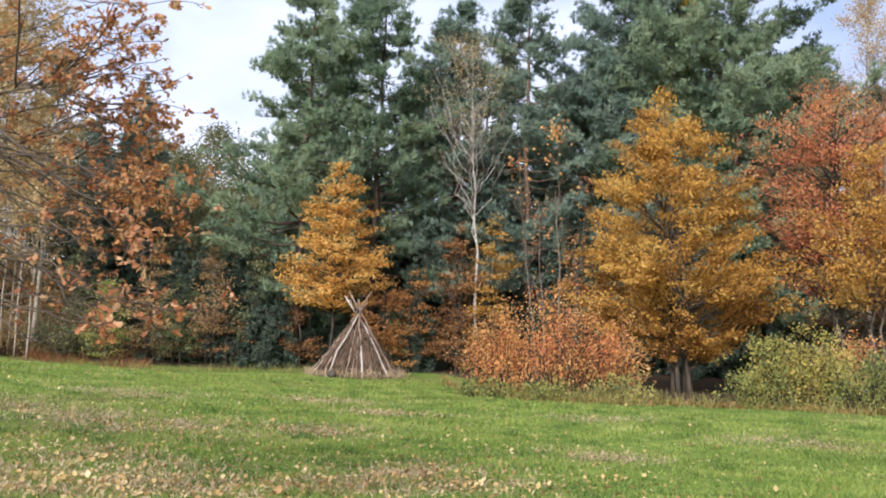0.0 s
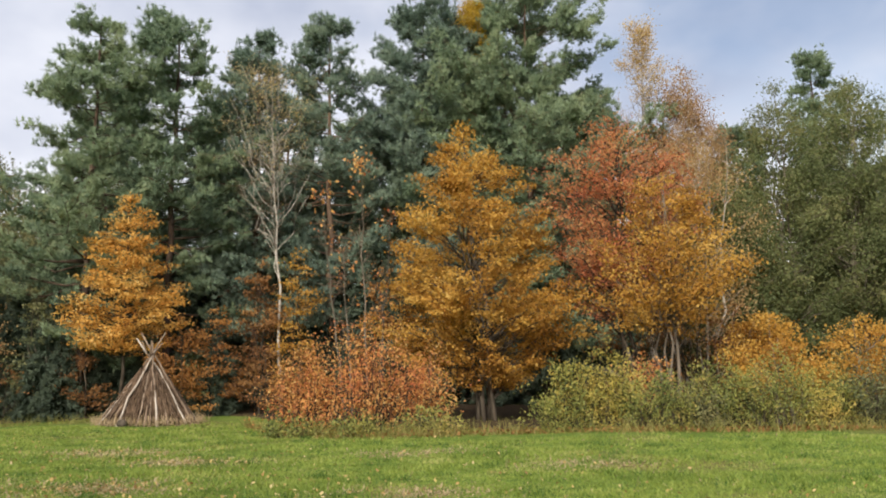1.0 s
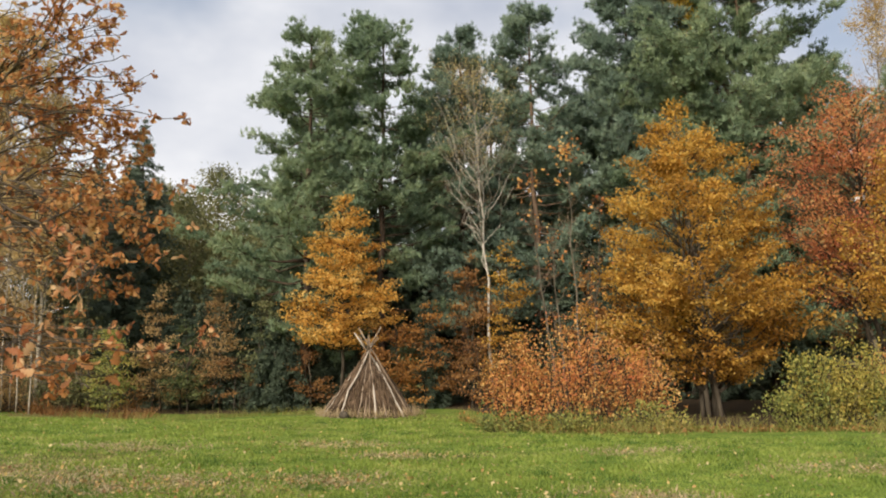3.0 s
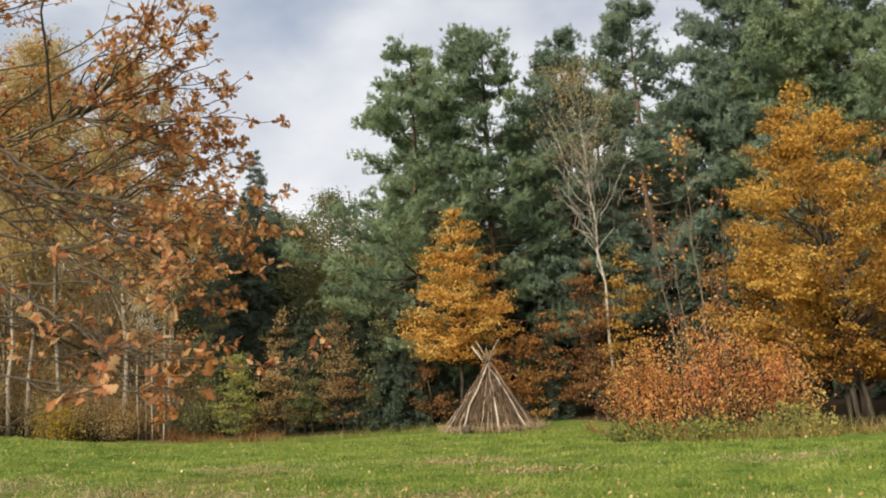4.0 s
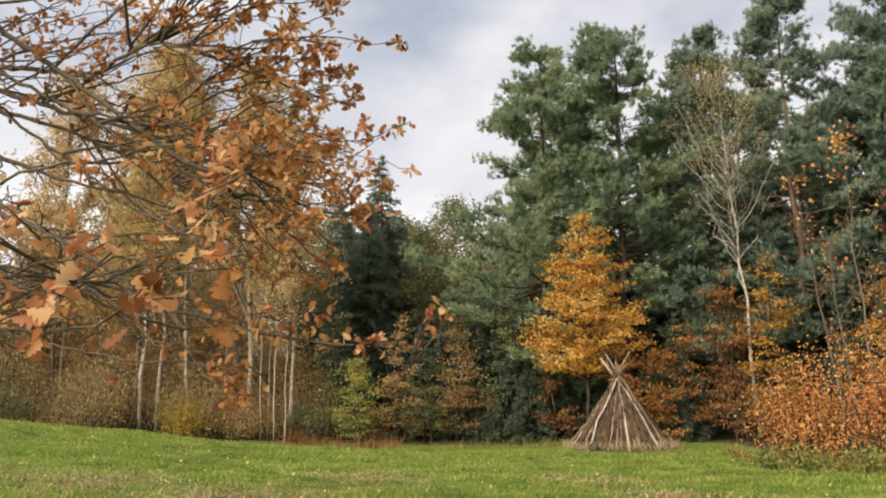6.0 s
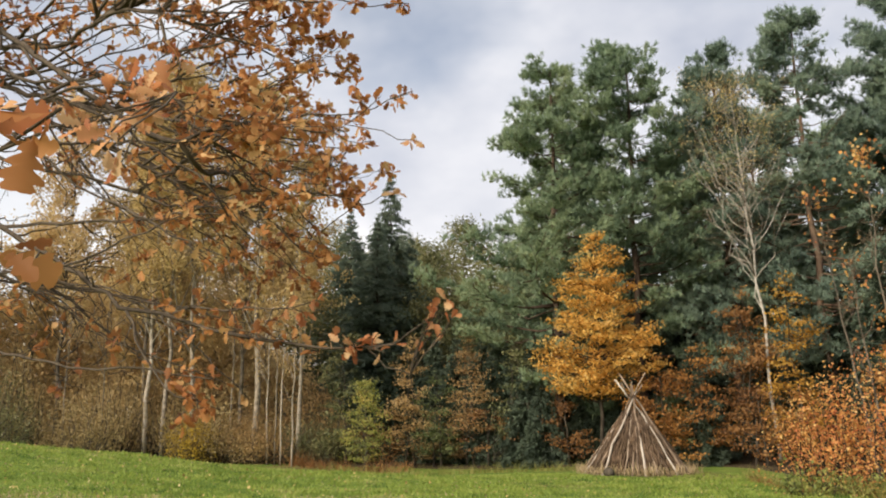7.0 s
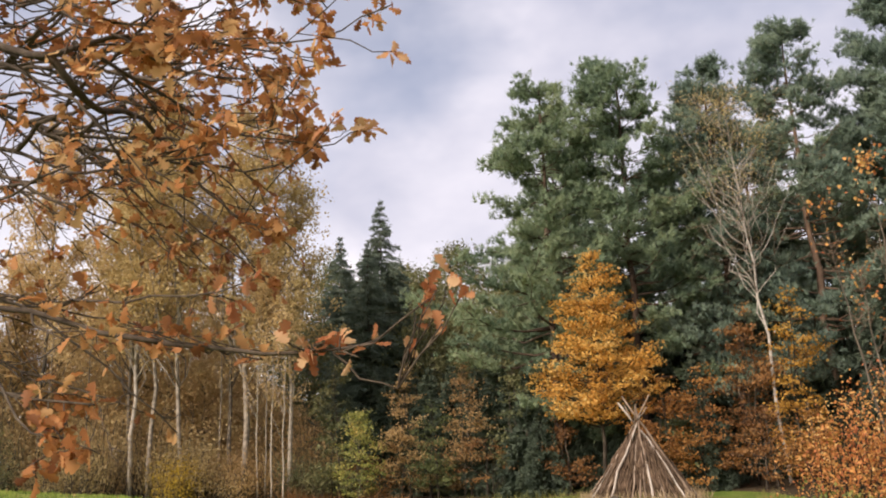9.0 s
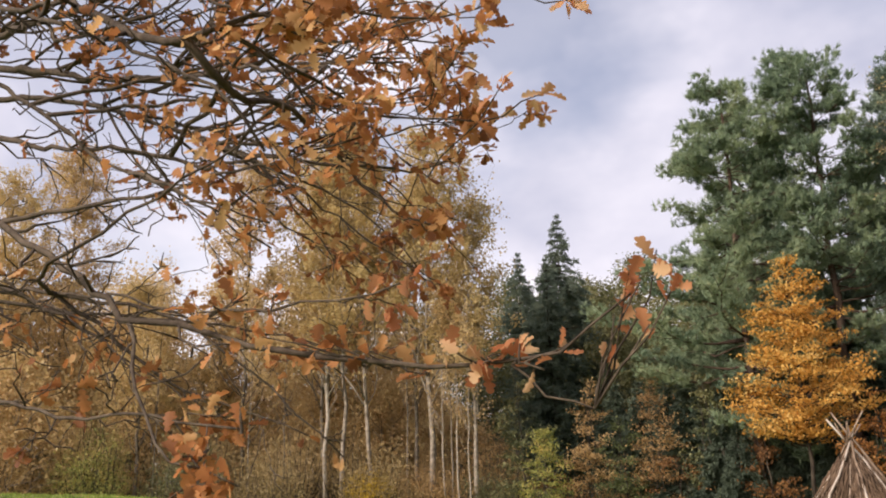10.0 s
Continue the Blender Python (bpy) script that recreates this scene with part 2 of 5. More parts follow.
WEED = foliage("weed_blades", [(0.12, 0.13, 0.035), (0.2, 0.2, 0.05), (0.3, 0.26, 0.08), (0.36, 0.3, 0.12)], patch=0.4)
TUFT = foliage("tuft_blades", [(0.06, 0.11, 0.02), (0.1, 0.17, 0.03), (0.15, 0.22, 0.04)], patch=0.5, through_light=0.3)


# ---- mesh helpers ----
def quads(name, v, mat):
    """A mesh from an array of separate faces of equal corner count, (n, corners, 3)."""
    n, k = v.shape[:2]
    me = bpy.data.meshes.new(name)
    me.vertices.add(k * n)
    me.vertices.foreach_set("co", np.ascontiguousarray(v, np.float32).ravel())
    me.loops.add(k * n)
    me.loops.foreach_set("vertex_index", np.arange(k * n, dtype=np.int32))
    me.polygons.add(n)
    me.polygons.foreach_set("loop_start", np.arange(0, k * n, k, dtype=np.int32))
    me.update(calc_edges=True)
    me.materials.append(mat)
    return me


def tube_mesh(name, lines, mat, sides=6):
    """Tapered round limbs along polylines: each line is (points, radii)."""
    vs, fs, base = [], [], 0
    ang = np.linspace(0, 2 * np.pi, sides, endpoint=False)
    ring = np.stack([np.cos(ang), np.sin(ang)], 1)
    for pts, rad in lines:
        pts, rad = np.asarray(pts, float), np.asarray(rad, float)
        tan = np.gradient(pts, axis=0)
        tan /= np.linalg.norm(tan, axis=1, keepdims=True) + 1e-9
        ref = np.where(np.abs(tan[:, 2:3]) > 0.9, [[1.0, 0, 0]], [[0, 0, 1.0]])
        a = np.cross(tan, ref)
        a /= np.linalg.norm(a, axis=1, keepdims=True) + 1e-9
        b = np.cross(tan, a)
        v = pts[:, None] + rad[:, None, None] * (ring[None, :, :1] * a[:, None] + ring[None, :, 1:] * b[:, None])
        vs.append(v.reshape(-1, 3))
        k = len(pts)
        for i in range(k - 1):
            for j in range(sides):
                j2 = (j + 1) % sides
                fs.append((base + i * sides + j, base + i * sides + j2, base + (i + 1) * sides + j2, base + (i + 1) * sides + j))
        fs.append(tuple(base + j for j in range(sides))[::-1])
        fs.append(tuple(base + (k - 1) * sides + j for j in range(sides)))
        base += k * sides
    me = bpy.data.meshes.new(name)
    me.from_pydata(np.concatenate(vs).tolist(), [], fs)
    me.polygons.foreach_set("use_smooth", [True] * len(me.polygons))
    me.update()
    me.materials.append(mat)
    return me


def part(name, me, parent, label=""):
    ob = new(name, me)
    ob.parent = parent
    return tagged(ob, label)


def unit(v):
    return v / (np.linalg.norm(v, axis=-1, keepdims=True) + 1e-9)


def kites(rng, p, size, aspect=0.7, up=0.5, along=None, wild=1.0, fold=0.12):
    """Leaf blades with a folded midrib at the points p."""
    n = len(p)
    size = np.asarray(size) * rng.uniform(0.7, 1.3, n)
    d = rng.normal(size=(n, 3)) * wild
    if along is not None:
        d = d + along
    d = unit(d)
    nrm = unit(rng.normal(size=(n, 3)) + [0, 0, up * 2])
    w = unit(np.cross(nrm, d))
    nrm = np.cross(d, w)
    s, m = size[:, None], p + d * (size * 0.45)[:, None]
    side = w * s * aspect * 0.5
    lift = nrm * s * fold
    return np.stack([p, m + side + lift, p + d * s, m - side + lift], 1)


def needles(rng, p, length, width, along, wild=0.5):
    """Slim three-cornered needle sprays at the points p."""
    n = len(p)
    d = unit(rng.normal(size=(n, 3)) * wild + along)
    w = unit(np.cross(rng.normal(size=(n, 3)), d)) * (width * 0.5)
    ln = length * rng.uniform(0.7, 1.3, (n, 1))
    return np.stack([p - w, p + w, p + d * ln], 1)


def bend(rng, a, b, k=6, sag=0.0, wander=0.06):
    """A wandering line from a to b."""
    a, b = np.asarray(a, float), np.asarray(b, float)
    t = np.linspace(0, 1, k)[:, None]
    ln = np.linalg.norm(b - a)
    pts = a + (b - a) * t
    pts = pts + rng.normal(size=(k, 3)) * wander * ln * np.sin(np.pi * t) * 0.6
    pts[:, 2] -= sag * ln * np.sin(np.pi * t[:, 0])
    return pts


def ground_z(x, y):
    """The lie of the meadow: almost level, swelling to a bank on the west side."""
    x, y = np.asarray(x, float), np.asarray(y, float)
    z = -0.08 * (1 / (1 + np.exp(-(y - 24) / 3)))
    z = z + 1.4 * np.exp(-((x + 22) / 9) ** 2 - ((y - 17) / 12) ** 2) + 0.16 * np.exp(-((x - 10) / 6) ** 2 - ((y - 19) / 5) ** 2)
    z = z - 0.45 * np.exp(-((x + 15) / 7) ** 2 - ((y - 37) / 7) ** 2)
    z = z + 0.03 * np.sin(x * 0.9 + 1) * np.sin(y * 0.7) - 0.05 * np.exp(-((x + 1) / 4) ** 2 - ((y - 4) / 5) ** 2)
    return z


def place(root, x, y, turn=0.0, sink=0.05, scale=1.0, tall=1.0):
    root.matrix_basis = pose(x, y, float(ground_z(x, y)) - sink, 0, 0, turn) @ Matrix.Diagonal((scale, scale, scale * tall, 1))
    return root


# ---- kinds of plants ----
def crown_points(rng, h0, h1, radius, n, belly=0.35, noise_amp=0.25, point=0.8, hollow=0.35):
    """Clump centres inside an uneven crown: widest at the belly, narrowing to the top."""
    u = rng.beta(1.3, 1.35, n)
    ang = rng.uniform(0, 2 * np.pi, n)
    lobes = 1 + noise_amp * np.sin(2 * ang + rng.uniform(0, 6) + 5 * u) + noise_amp * 0.6 * np.sin(5 * ang + 9 * u + rng.uniform(0, 6))
    prof = np.where(u < belly, 0.55 + 0.45 * np.sin(np.pi / 2 * u / belly), np.cos(np.pi / 2 * ((u - belly) / (1 - belly)) ** 1.0) ** point)
    r = radius * prof * lobes * np.sqrt(rng.uniform(hollow, 1.0, n))
    return np.stack([r * np.cos(ang), r * np.sin(ang), h0 + (h1 - h0) * u], 1)


def clump_leaves(rng, centres, per, spread, flat, leaf, aspect=0.75, up=0.5):
    n = len(centres)
    s = spread * rng.uniform(0.6, 1.3, n)
    c = np.repeat(centres, per, 0)
    ss = np.repeat(s, per)[:, None]
    off = rng.normal(size=(n * per, 3)) * 0.5 * ss * [1, 1, flat]
    return kites(rng, c + off, np.full(n * per, leaf), aspect, up)


def leafy_tree(name, label, category, seed, height, h0, radius, leaf_mat, bark_mat, clumps=260, per=70, spread=0.75, flat=0.45, leaf=0.13,
               stems=1, trunk_r=0.14, limbs=40, belly=0.35, noise_amp=0.22, point=0.8, hollow=0.35, lean=(0, 0), group="", extra=None, lobe=0.0):
    rng = np.random.default_rng(seed)
    root = tagged(new(name), label, category, group)
    if lobe:
        heads = crown_points(rng, h0, height - 0.25 - 0.3 * lobe, radius, max(16, clumps // 4), belly, noise_amp, point, hollow)
        cen = heads[rng.integers(len(heads), size=clumps)] + unit(rng.normal(size=(clumps, 3))) * rng.uniform(0.3, 1.0, (clumps, 1)) * [lobe, lobe, 0.6 * lobe]
        plain = int(0.45 * clumps)
        cen[:plain] = crown_points(rng, h0, height - 0.25, radius, plain, belly, noise_amp, point, hollow)
    else:
        cen = crown_points(rng, h0, height - 0.25, radius, clumps, belly, noise_amp, point, hollow)
    cen[:, 0] += lean[0] * cen[:, 2] / height
    cen[:, 1] += lean[1] * cen[:, 2] / height
    if extra is not None:
        cen = np.concatenate([cen, extra(rng)])
    lines, axes = [], []
    for s in range(stems):
        a = rng.uniform(0, 2 * np.pi)
        b0 = np.array([math.cos(a), math.sin(a), 0]) * (0.0 if stems == 1 else rng.uniform(0.15, 0.4) * (2.0 if stems > 4 else 1.0))
        top = np.array([lean[0], lean[1], height * (0.93 if s == 0 else rng.uniform(0.6, 0.9))]) + b0 * (0 if stems == 1 else rng.uniform(1.0, 3.0))
        pts = bend(rng, b0, top, 9, 0, 0.03)
        pts[0, 2] = -0.15
        rad = np.linspace(1, 0.12, 9) * trunk_r * (1.0 if s == 0 else 0.7)
        rad[0] *= 1.35
        lines.append((pts, rad))
        axes.append(pts)
    for i in rng.choice(len(cen), min(limbs, len(cen)), replace=False):
        ax = min(axes, key=lambda q: float(np.hypot(*(q[min(int(8 * cen[i, 2] / height), 8)] - cen[i])[:2])))
        want = max(cen[i, 2] - 0.55 * np.hypot(cen[i, 0], cen[i, 1]) - 0.2, h0 * 0.55)
        j = int(np.argmin(np.abs(ax[:, 2] - want)))
        lines.append((bend(rng, ax[j], cen[i], 6, 0.04, 0.07), np.linspace(0.42, 0.08, 6) * trunk_r * (1 - 0.6 * ax[j, 2] / height) + 0.004))
    part("trunk", tube_mesh("trunk", lines, bark_mat), root)
    part("crown", quads("crown", clump_leaves(rng, cen, per, spread, flat, leaf), leaf_mat), root)
    return root


def spray_tree(name, label, seed, profile, leaf_mat, bark_mat, limbs=120, per=20, leaf=0.1, spread=0.26, flat=0.4, tier=0.0, rise=0.55, stems=1, trunk_r=0.12, inner=0.35, ragged=0.16,
               lean=(0, 0), splay=0.35, group="", category="tree", bare=0.0):
    """A broadleaf tree: limbs run from the stems to an outline given as (height, radius) pairs, twigs fan out along their outer part and carry the leaves."""
    rng = np.random.default_rng(seed)
    root = tagged(new(name), label, category, group)
    pz, pr = np.array([p[0] for p in profile]), np.array([p[1] for p in profile])
    height = pz[-1]
    lines, axes = [], []
    for k in range(stems):
        a = 2 * math.pi * k / stems + rng.uniform(-0.5, 0.5)
        foot = np.array([math.cos(a), math.sin(a), 0]) * (0.0 if stems == 1 else 0.12 + 0.05 * stems * rng.uniform(0.5, 1))
        h = height * (0.96 if k == 0 else rng.uniform(0.7, 0.93))
        pts = bend(rng, foot, np.array([lean[0], lean[1], h]) + foot * (splay * h * 0.3 if stems > 1 and k else 0), 10, 0, 0.025)
        pts[0, 2] = -0.15
        rad = np.linspace(1, 0.1, 10) ** 0.9 * trunk_r * (1.0 if k == 0 else 0.75)
        rad[0] *= 1.3
        lines.append((pts, rad))
        axes.append(pts)
    zz = np.linspace(pz[0], height - 0.05, 200)
    w = np.interp(zz, pz, pr) + 0.12 * pr.max()
    ends = rng.choice(zz, limbs, p=w / w.sum())
    if tier:
        ends = np.round(ends / tier) * tier + rng.normal(size=limbs) * 0.2 * tier
        ends = np.clip(ends, pz[0], height)
    ph = rng.uniform(0, 6, 3)
    tw0, tw1 = [], []
    for k, z in enumerate(ends):
        a = 2.399963 * k + rng.normal() * 0.4
        wave = 1 + ragged * (math.sin(2 * a + 1.1 * z + ph[0]) + 0.7 * math.sin(5 * a - 2.3 * z + ph[1]) + 0.5 * math.sin(3.7 * z + ph[2]))
        R = max(0.08, float(np.interp(z, pz, pr)) * wave * rng.uniform(0.82, 1.06) * 0.9 - 0.12)
        e = np.array([math.cos(a) * R + lean[0] * z / height, math.sin(a) * R + lean[1] * z / height, z])
        ax = axes[int(np.argmin([np.hypot(*(q[min(int(9 * z / height), 9)] - e)[:2]) for q in axes]))]
        low = np.clip(z - rise * R - 0.15, 0.25 * pz[0] + 0.3, ax[-1, 2])
        b = np.array([np.interp(low, ax[:, 2], ax[:, c]) for c in range(3)])
        ls = bend(rng, b, e, 6, -0.06 if rise > 0.3 else 0.03, 0.06)
        lines.append((ls, np.linspace(0.3, 0.05, 6) * trunk_r * (1.05 - 0.7 * z / height) + 0.003))
        d = unit(e - b)
        n = int(3 + 3.6 * R)
        for q in rng.uniform(inner, 1.0, n):
            c = np.array([np.interp(q, np.linspace(0, 1, 6), ls[:, i]) for i in range(3)])
            side = unit(d + rng.normal(size=3) * [0.8, 0.8, 0.25 if tier else 0.55] + [0, 0, 0.0 if tier else 0.25])
            t = c + side * rng.uniform(0.2, 0.55) * (0.6 + 0.25 * min(R, 2.0))
            tw0.append(c)
            tw1.append(t)
    fine = [(np.array([a, 0.5 * (a + b) + rng.normal(size=3) * 0.03, b]), np.array([0.009, 0.006, 0.003])) for a, b in zip(tw0, tw1)]
    tw0, tw1 = np.array(tw0), np.array(tw1)
    keep = rng.uniform(size=len(tw0)) >= bare
    tw0, tw1 = tw0[keep], tw1[keep]
    idx = np.repeat(np.arange(len(tw0)), rng.integers(int(per * 0.5), int(per * 1.5) + 1, len(tw0)))
    f = rng.uniform(0.1, 1.1, (len(idx), 1))
    p = tw0[idx] + (tw1 - tw0)[idx] * f + rng.normal(size=(len(idx), 3)) * np.array([spread, spread, spread * flat]) * 0.6
    trunk = part("trunk", tube_mesh("trunk", lines, bark_mat, 6), root)
    tagged(part("branchwork", tube_mesh("branchwork", fine, bark_mat, 3), trunk), kind="stuff")
    part("crown", quads("crown", kites(rng, p, np.full(len(p), leaf), 0.78, 0.45, along=np.array([0, 0, -0.25])), leaf_mat), root)
    return root


def pine_tree(seed, height, base, radius, taper=0.6, dense=1.0, fine=1.0, gap=None, mat=None, label="tall Scots pine with dark blue-green needle tufts"):
    """A Scots pine: reddish trunk, long rising limbs, needles in upright tufts massed on the outer limbs, with gaps between."""
    rng = np.random.default_rng(seed)
    root = tagged(new("pine_tree"), label, "tree", "pines at the wood's edge")
    trunk = bend(rng, (0, 0, -0.2), (rng.normal() * 0.4, rng.normal() * 0.3, height - 0.4), 10, 0, 0.012)
    lines = [(trunk, np.linspace(0.24, 0.035, 10))]
    lop = rng.uniform(0, 6, 4)
    cs, ds = [], []

    def tufts(line, n, out, wide, thick):
        q = rng.uniform(0.42 if len(line) > 4 else 0.2, 1.04, n)
        k = np.linspace(0, 1, len(line))
        c = np.stack([np.interp(q, k, line[:, i]) for i in range(3)], 1)
        c = c + rng.normal(size=(n, 3)) * np.array([wide, wide, thick])
        cs.append(c)
        ds.append(np.tile(out * 0.45 + [0, 0, 0.75], (n, 1)) + rng.normal(size=(n, 3)) * 0.45)

    z = base
    while z < height - 0.25:
        u = (z - base) / (height - base)
        bare = gap is not None and gap[0] < z < gap[1]
        for k in range(3 if bare else rng.integers(5, 7)):
            a = rng.uniform(0, 2 * np.pi)
            zz = z + rng.normal() * 0.2
            lobe = 1 + 0.26 * math.sin(a + 7 * u + lop[0]) + 0.24 * math.sin(2 * a + 15 * u + lop[1]) + 0.14 * math.sin(31 * u + lop[2])
            ln = (radius * (1.0 - u) ** taper * (0.7 + 0.3 * min(1, u * 4 + 0.3)) * rng.uniform(0.6, 1.1) * lobe + 0.45) * (0.6 if bare else 1.0)
            j = np.array([np.interp(zz, trunk[:, 2], trunk[:, c]) for c in range(3)])
            out = np.array([math.cos(a), math.sin(a), 0.0])
            ls = bend(rng, j, j + out * ln + [0, 0, ln * rng.uniform(-0.05, 0.3 + 0.45 * u)], 6, 0.1, 0.06)
            lines.append((ls, np.linspace(0.05, 0.012, 6) * (1.2 - u)))
            tufts(ls, int((5 + 7 * ln) * dense), out, 0.22, 0.13)
            for m in range(int(1 + ln * 1.1)):
                f = rng.uniform(0.4, 0.95)
                c = np.array([np.interp(f, np.linspace(0, 1, 6), ls[:, i]) for i in range(3)])
                side = unit(out + np.array([-out[1], out[0], 0]) * rng.choice([-1, 1]) * rng.uniform(0.5, 1.3) + [0, 0, rng.uniform(0.0, 0.7)])
                sl = bend(rng, c, c + side * rng.uniform(0.5, 1.0) * (0.5 + 0.2 * ln), 4, 0.04, 0.06)
                lines.append((sl, np.linspace(0.018, 0.007, 4)))
                tufts(sl, int(14 * dense), side, 0.19, 0.11)
        z += rng.uniform(0.6, 1.15) * (1 - 0.4 * u)
    top = np.array([trunk[-1] - [0, 0, 0.8], trunk[-1] + [0, 0, 0.25]])
    tufts(top, int(26 * dense), np.array([0, 0, 1.0]), 0.17, 0.1)
    c, d = np.concatenate(cs), unit(np.concatenate(ds))
    per = 14
    idx = np.repeat(np.arange(len(c)), per)
    big = fine * rng.uniform(0.75, 1.25, len(c))[idx][:, None]
    p = c[idx] + rng.normal(size=(len(idx), 3)) * 0.035 * big
    v = needles(rng, p, 0.23 * big, 0.04 * big, d[idx] * 1.5, 0.85)
    part("trunk", tube_mesh("trunk", lines, PINEBARK, 5), root, "reddish flaking trunk with bare limbs")
    part("crown", quads("crown", v, mat or NEEDLE), root)
    return root


def spruce_tree(seed, height, radius, label="narrow dark spruce with drooping boughs", base=0.5, tiers=17, dens=1.0, mat=None):
    rng = np.random.default_rng(seed)
    root = tagged(new("spruce_tree"), label, "tree", "spruces in the wood")
    lines = [(bend(rng, (0, 0, -0.2), (0, 0, height), 8, 0, 0.006), np.linspace(0.16, 0.015, 8))]
    ps, ds, sizes = [], [], []
    for z in np.linspace(base, height - 0.15, tiers):
        u = (z - base) / (height - base)
        for k in range(8):
            a = rng.uniform(0, 2 * np.pi)
            ln = radius * (1 - u) ** 0.92 * rng.uniform(0.65, 1.1) + 0.05
            end = np.array([math.cos(a) * ln, math.sin(a) * ln, z - 0.28 * ln + 0.1])
            ls = bend(rng, (0, 0, z), end, 5, -0.08, 0.04)
            lines.append((ls, np.linspace(0.03, 0.006, 5)))
            m = int((24 * ln + 6) * dens)
            q = rng.uniform(0.15, 1.0, m)
            c = np.stack([np.interp(q, np.linspace(0, 1, 5), ls[:, i]) for i in range(3)], 1)
            side = np.array([-math.sin(a), math.cos(a), 0])
            c = c + side * (rng.normal(size=(m, 1)) * 0.2 * ln * (1.05 - q[:, None])) + rng.normal(size=(m, 3)) * [0.03, 0.03, 0.07]
            ps.append(c)
            ds.append(np.tile([math.cos(a), math.sin(a), -0.35], (m, 1)))
            sizes.append(np.full((m, 1), 0.14 + 0.2 * min(1.0, ln / (0.4 * radius))))
    p, d, sz = np.concatenate(ps), np.concatenate(ds), np.concatenate(sizes)
    v = [needles(rng, p, sz, 0.25 * sz, d * 1.2 + [0, 0, g], 0.6) for g in (-0.6, -0.15, 0.3)]
    part("trunk", tube_mesh("trunk", lines, BARK, 4), root)
    part("crown", quads("crown", np.concatenate(v), mat or SPRUCE), root)
    return root


def birch_tree(seed, height, label, leaf_mat=None, leaves=2600, crown0=0.45, r=0.12, spread=1.0, bark_mat=None, lean=(0, 0), arms=30, leaf=0.085, name="birch_tree", group="birches"):
    """A slim white-stemmed tree: steep forking branches, fine twigs and a thin veil of small leaves."""
    rng = np.random.default_rng(seed)
    root = tagged(new(name), label, "tree", group)
    k = 12
    stem = bend(rng, (0, 0, -0.2), (lean[0], lean[1], height), k, 0, 0.007)
    lines, tips, fine = [(stem, np.linspace(1, 0.08, k) * r)], [], []
    for i in range(arms):
        low = min(crown0 * 0.75, 0.36)
        u = low + (0.97 - low) * rng.uniform() ** 0.9
        j = np.array([np.interp(u * height, stem[:, 2], stem[:, c]) for c in range(3)])
        a = rng.uniform(0, 2 * np.pi)
        ln = height * 0.24 * spread * (1.08 - u) ** 0.6 * rng.uniform(0.6, 1.2)
        end = j + np.array([math.cos(a) * ln * 0.55, math.sin(a) * ln * 0.55, ln * 0.95])
        end[2] = min(end[2], height * 1.0)
        ls = bend(rng, j, end, 6, 0.05, 0.06)
        lines.append((ls, np.linspace(0.32, 0.05, 6) * r * (1.15 - u) + 0.004))
        for q in range(6):
            f = rng.uniform(0.3, 1)
            c = np.array([np.interp(f, np.linspace(0, 1, 6), ls[:, m]) for m in range(3)])
            e = c + rng.normal(size=3) * [0.45, 0.45, 0.3] * spread + [0, 0, 0.15]
            fine.append((bend(rng, c, e, 4, 0.1, 0.08), np.linspace(0.01, 0.004, 4)))
            tips.append((c, e))
    t0, t1 = np.array([a for a, _ in tips]), np.array([b for _, b in tips])
    up = t1[:, 2] / height
    w = np.clip(up - crown0, 0.004, 1) if crown0 > 0.6 else np.clip(up - crown0, 0.02, 0.22) * np.clip(1.12 - up, 0.05, 0.3)
    idx = rng.choice(len(tips), leaves, p=w / w.sum())
    f = rng.uniform(0.2, 1.1, (leaves, 1))
    p = t0[idx] + (t1[idx] - t0[idx]) * f + rng.normal(size=(leaves, 3)) * 0.16
    trunk = part("trunk", tube_mesh("trunk", lines, bark_mat or BIRCHBARK, 6), root, "pale peeling stem and forking branches")
    tagged(part("branchwork", tube_mesh("branchwork", fine, TWIG, 3), trunk, "fine brown twigs"), kind="stuff")
    part("crown", quads("crown", kites(rng, p, np.full(leaves, leaf), 0.8, 0.2, along=np.array([0, 0, -0.6])), leaf_mat or BIRCHLEAF), root)
    return root


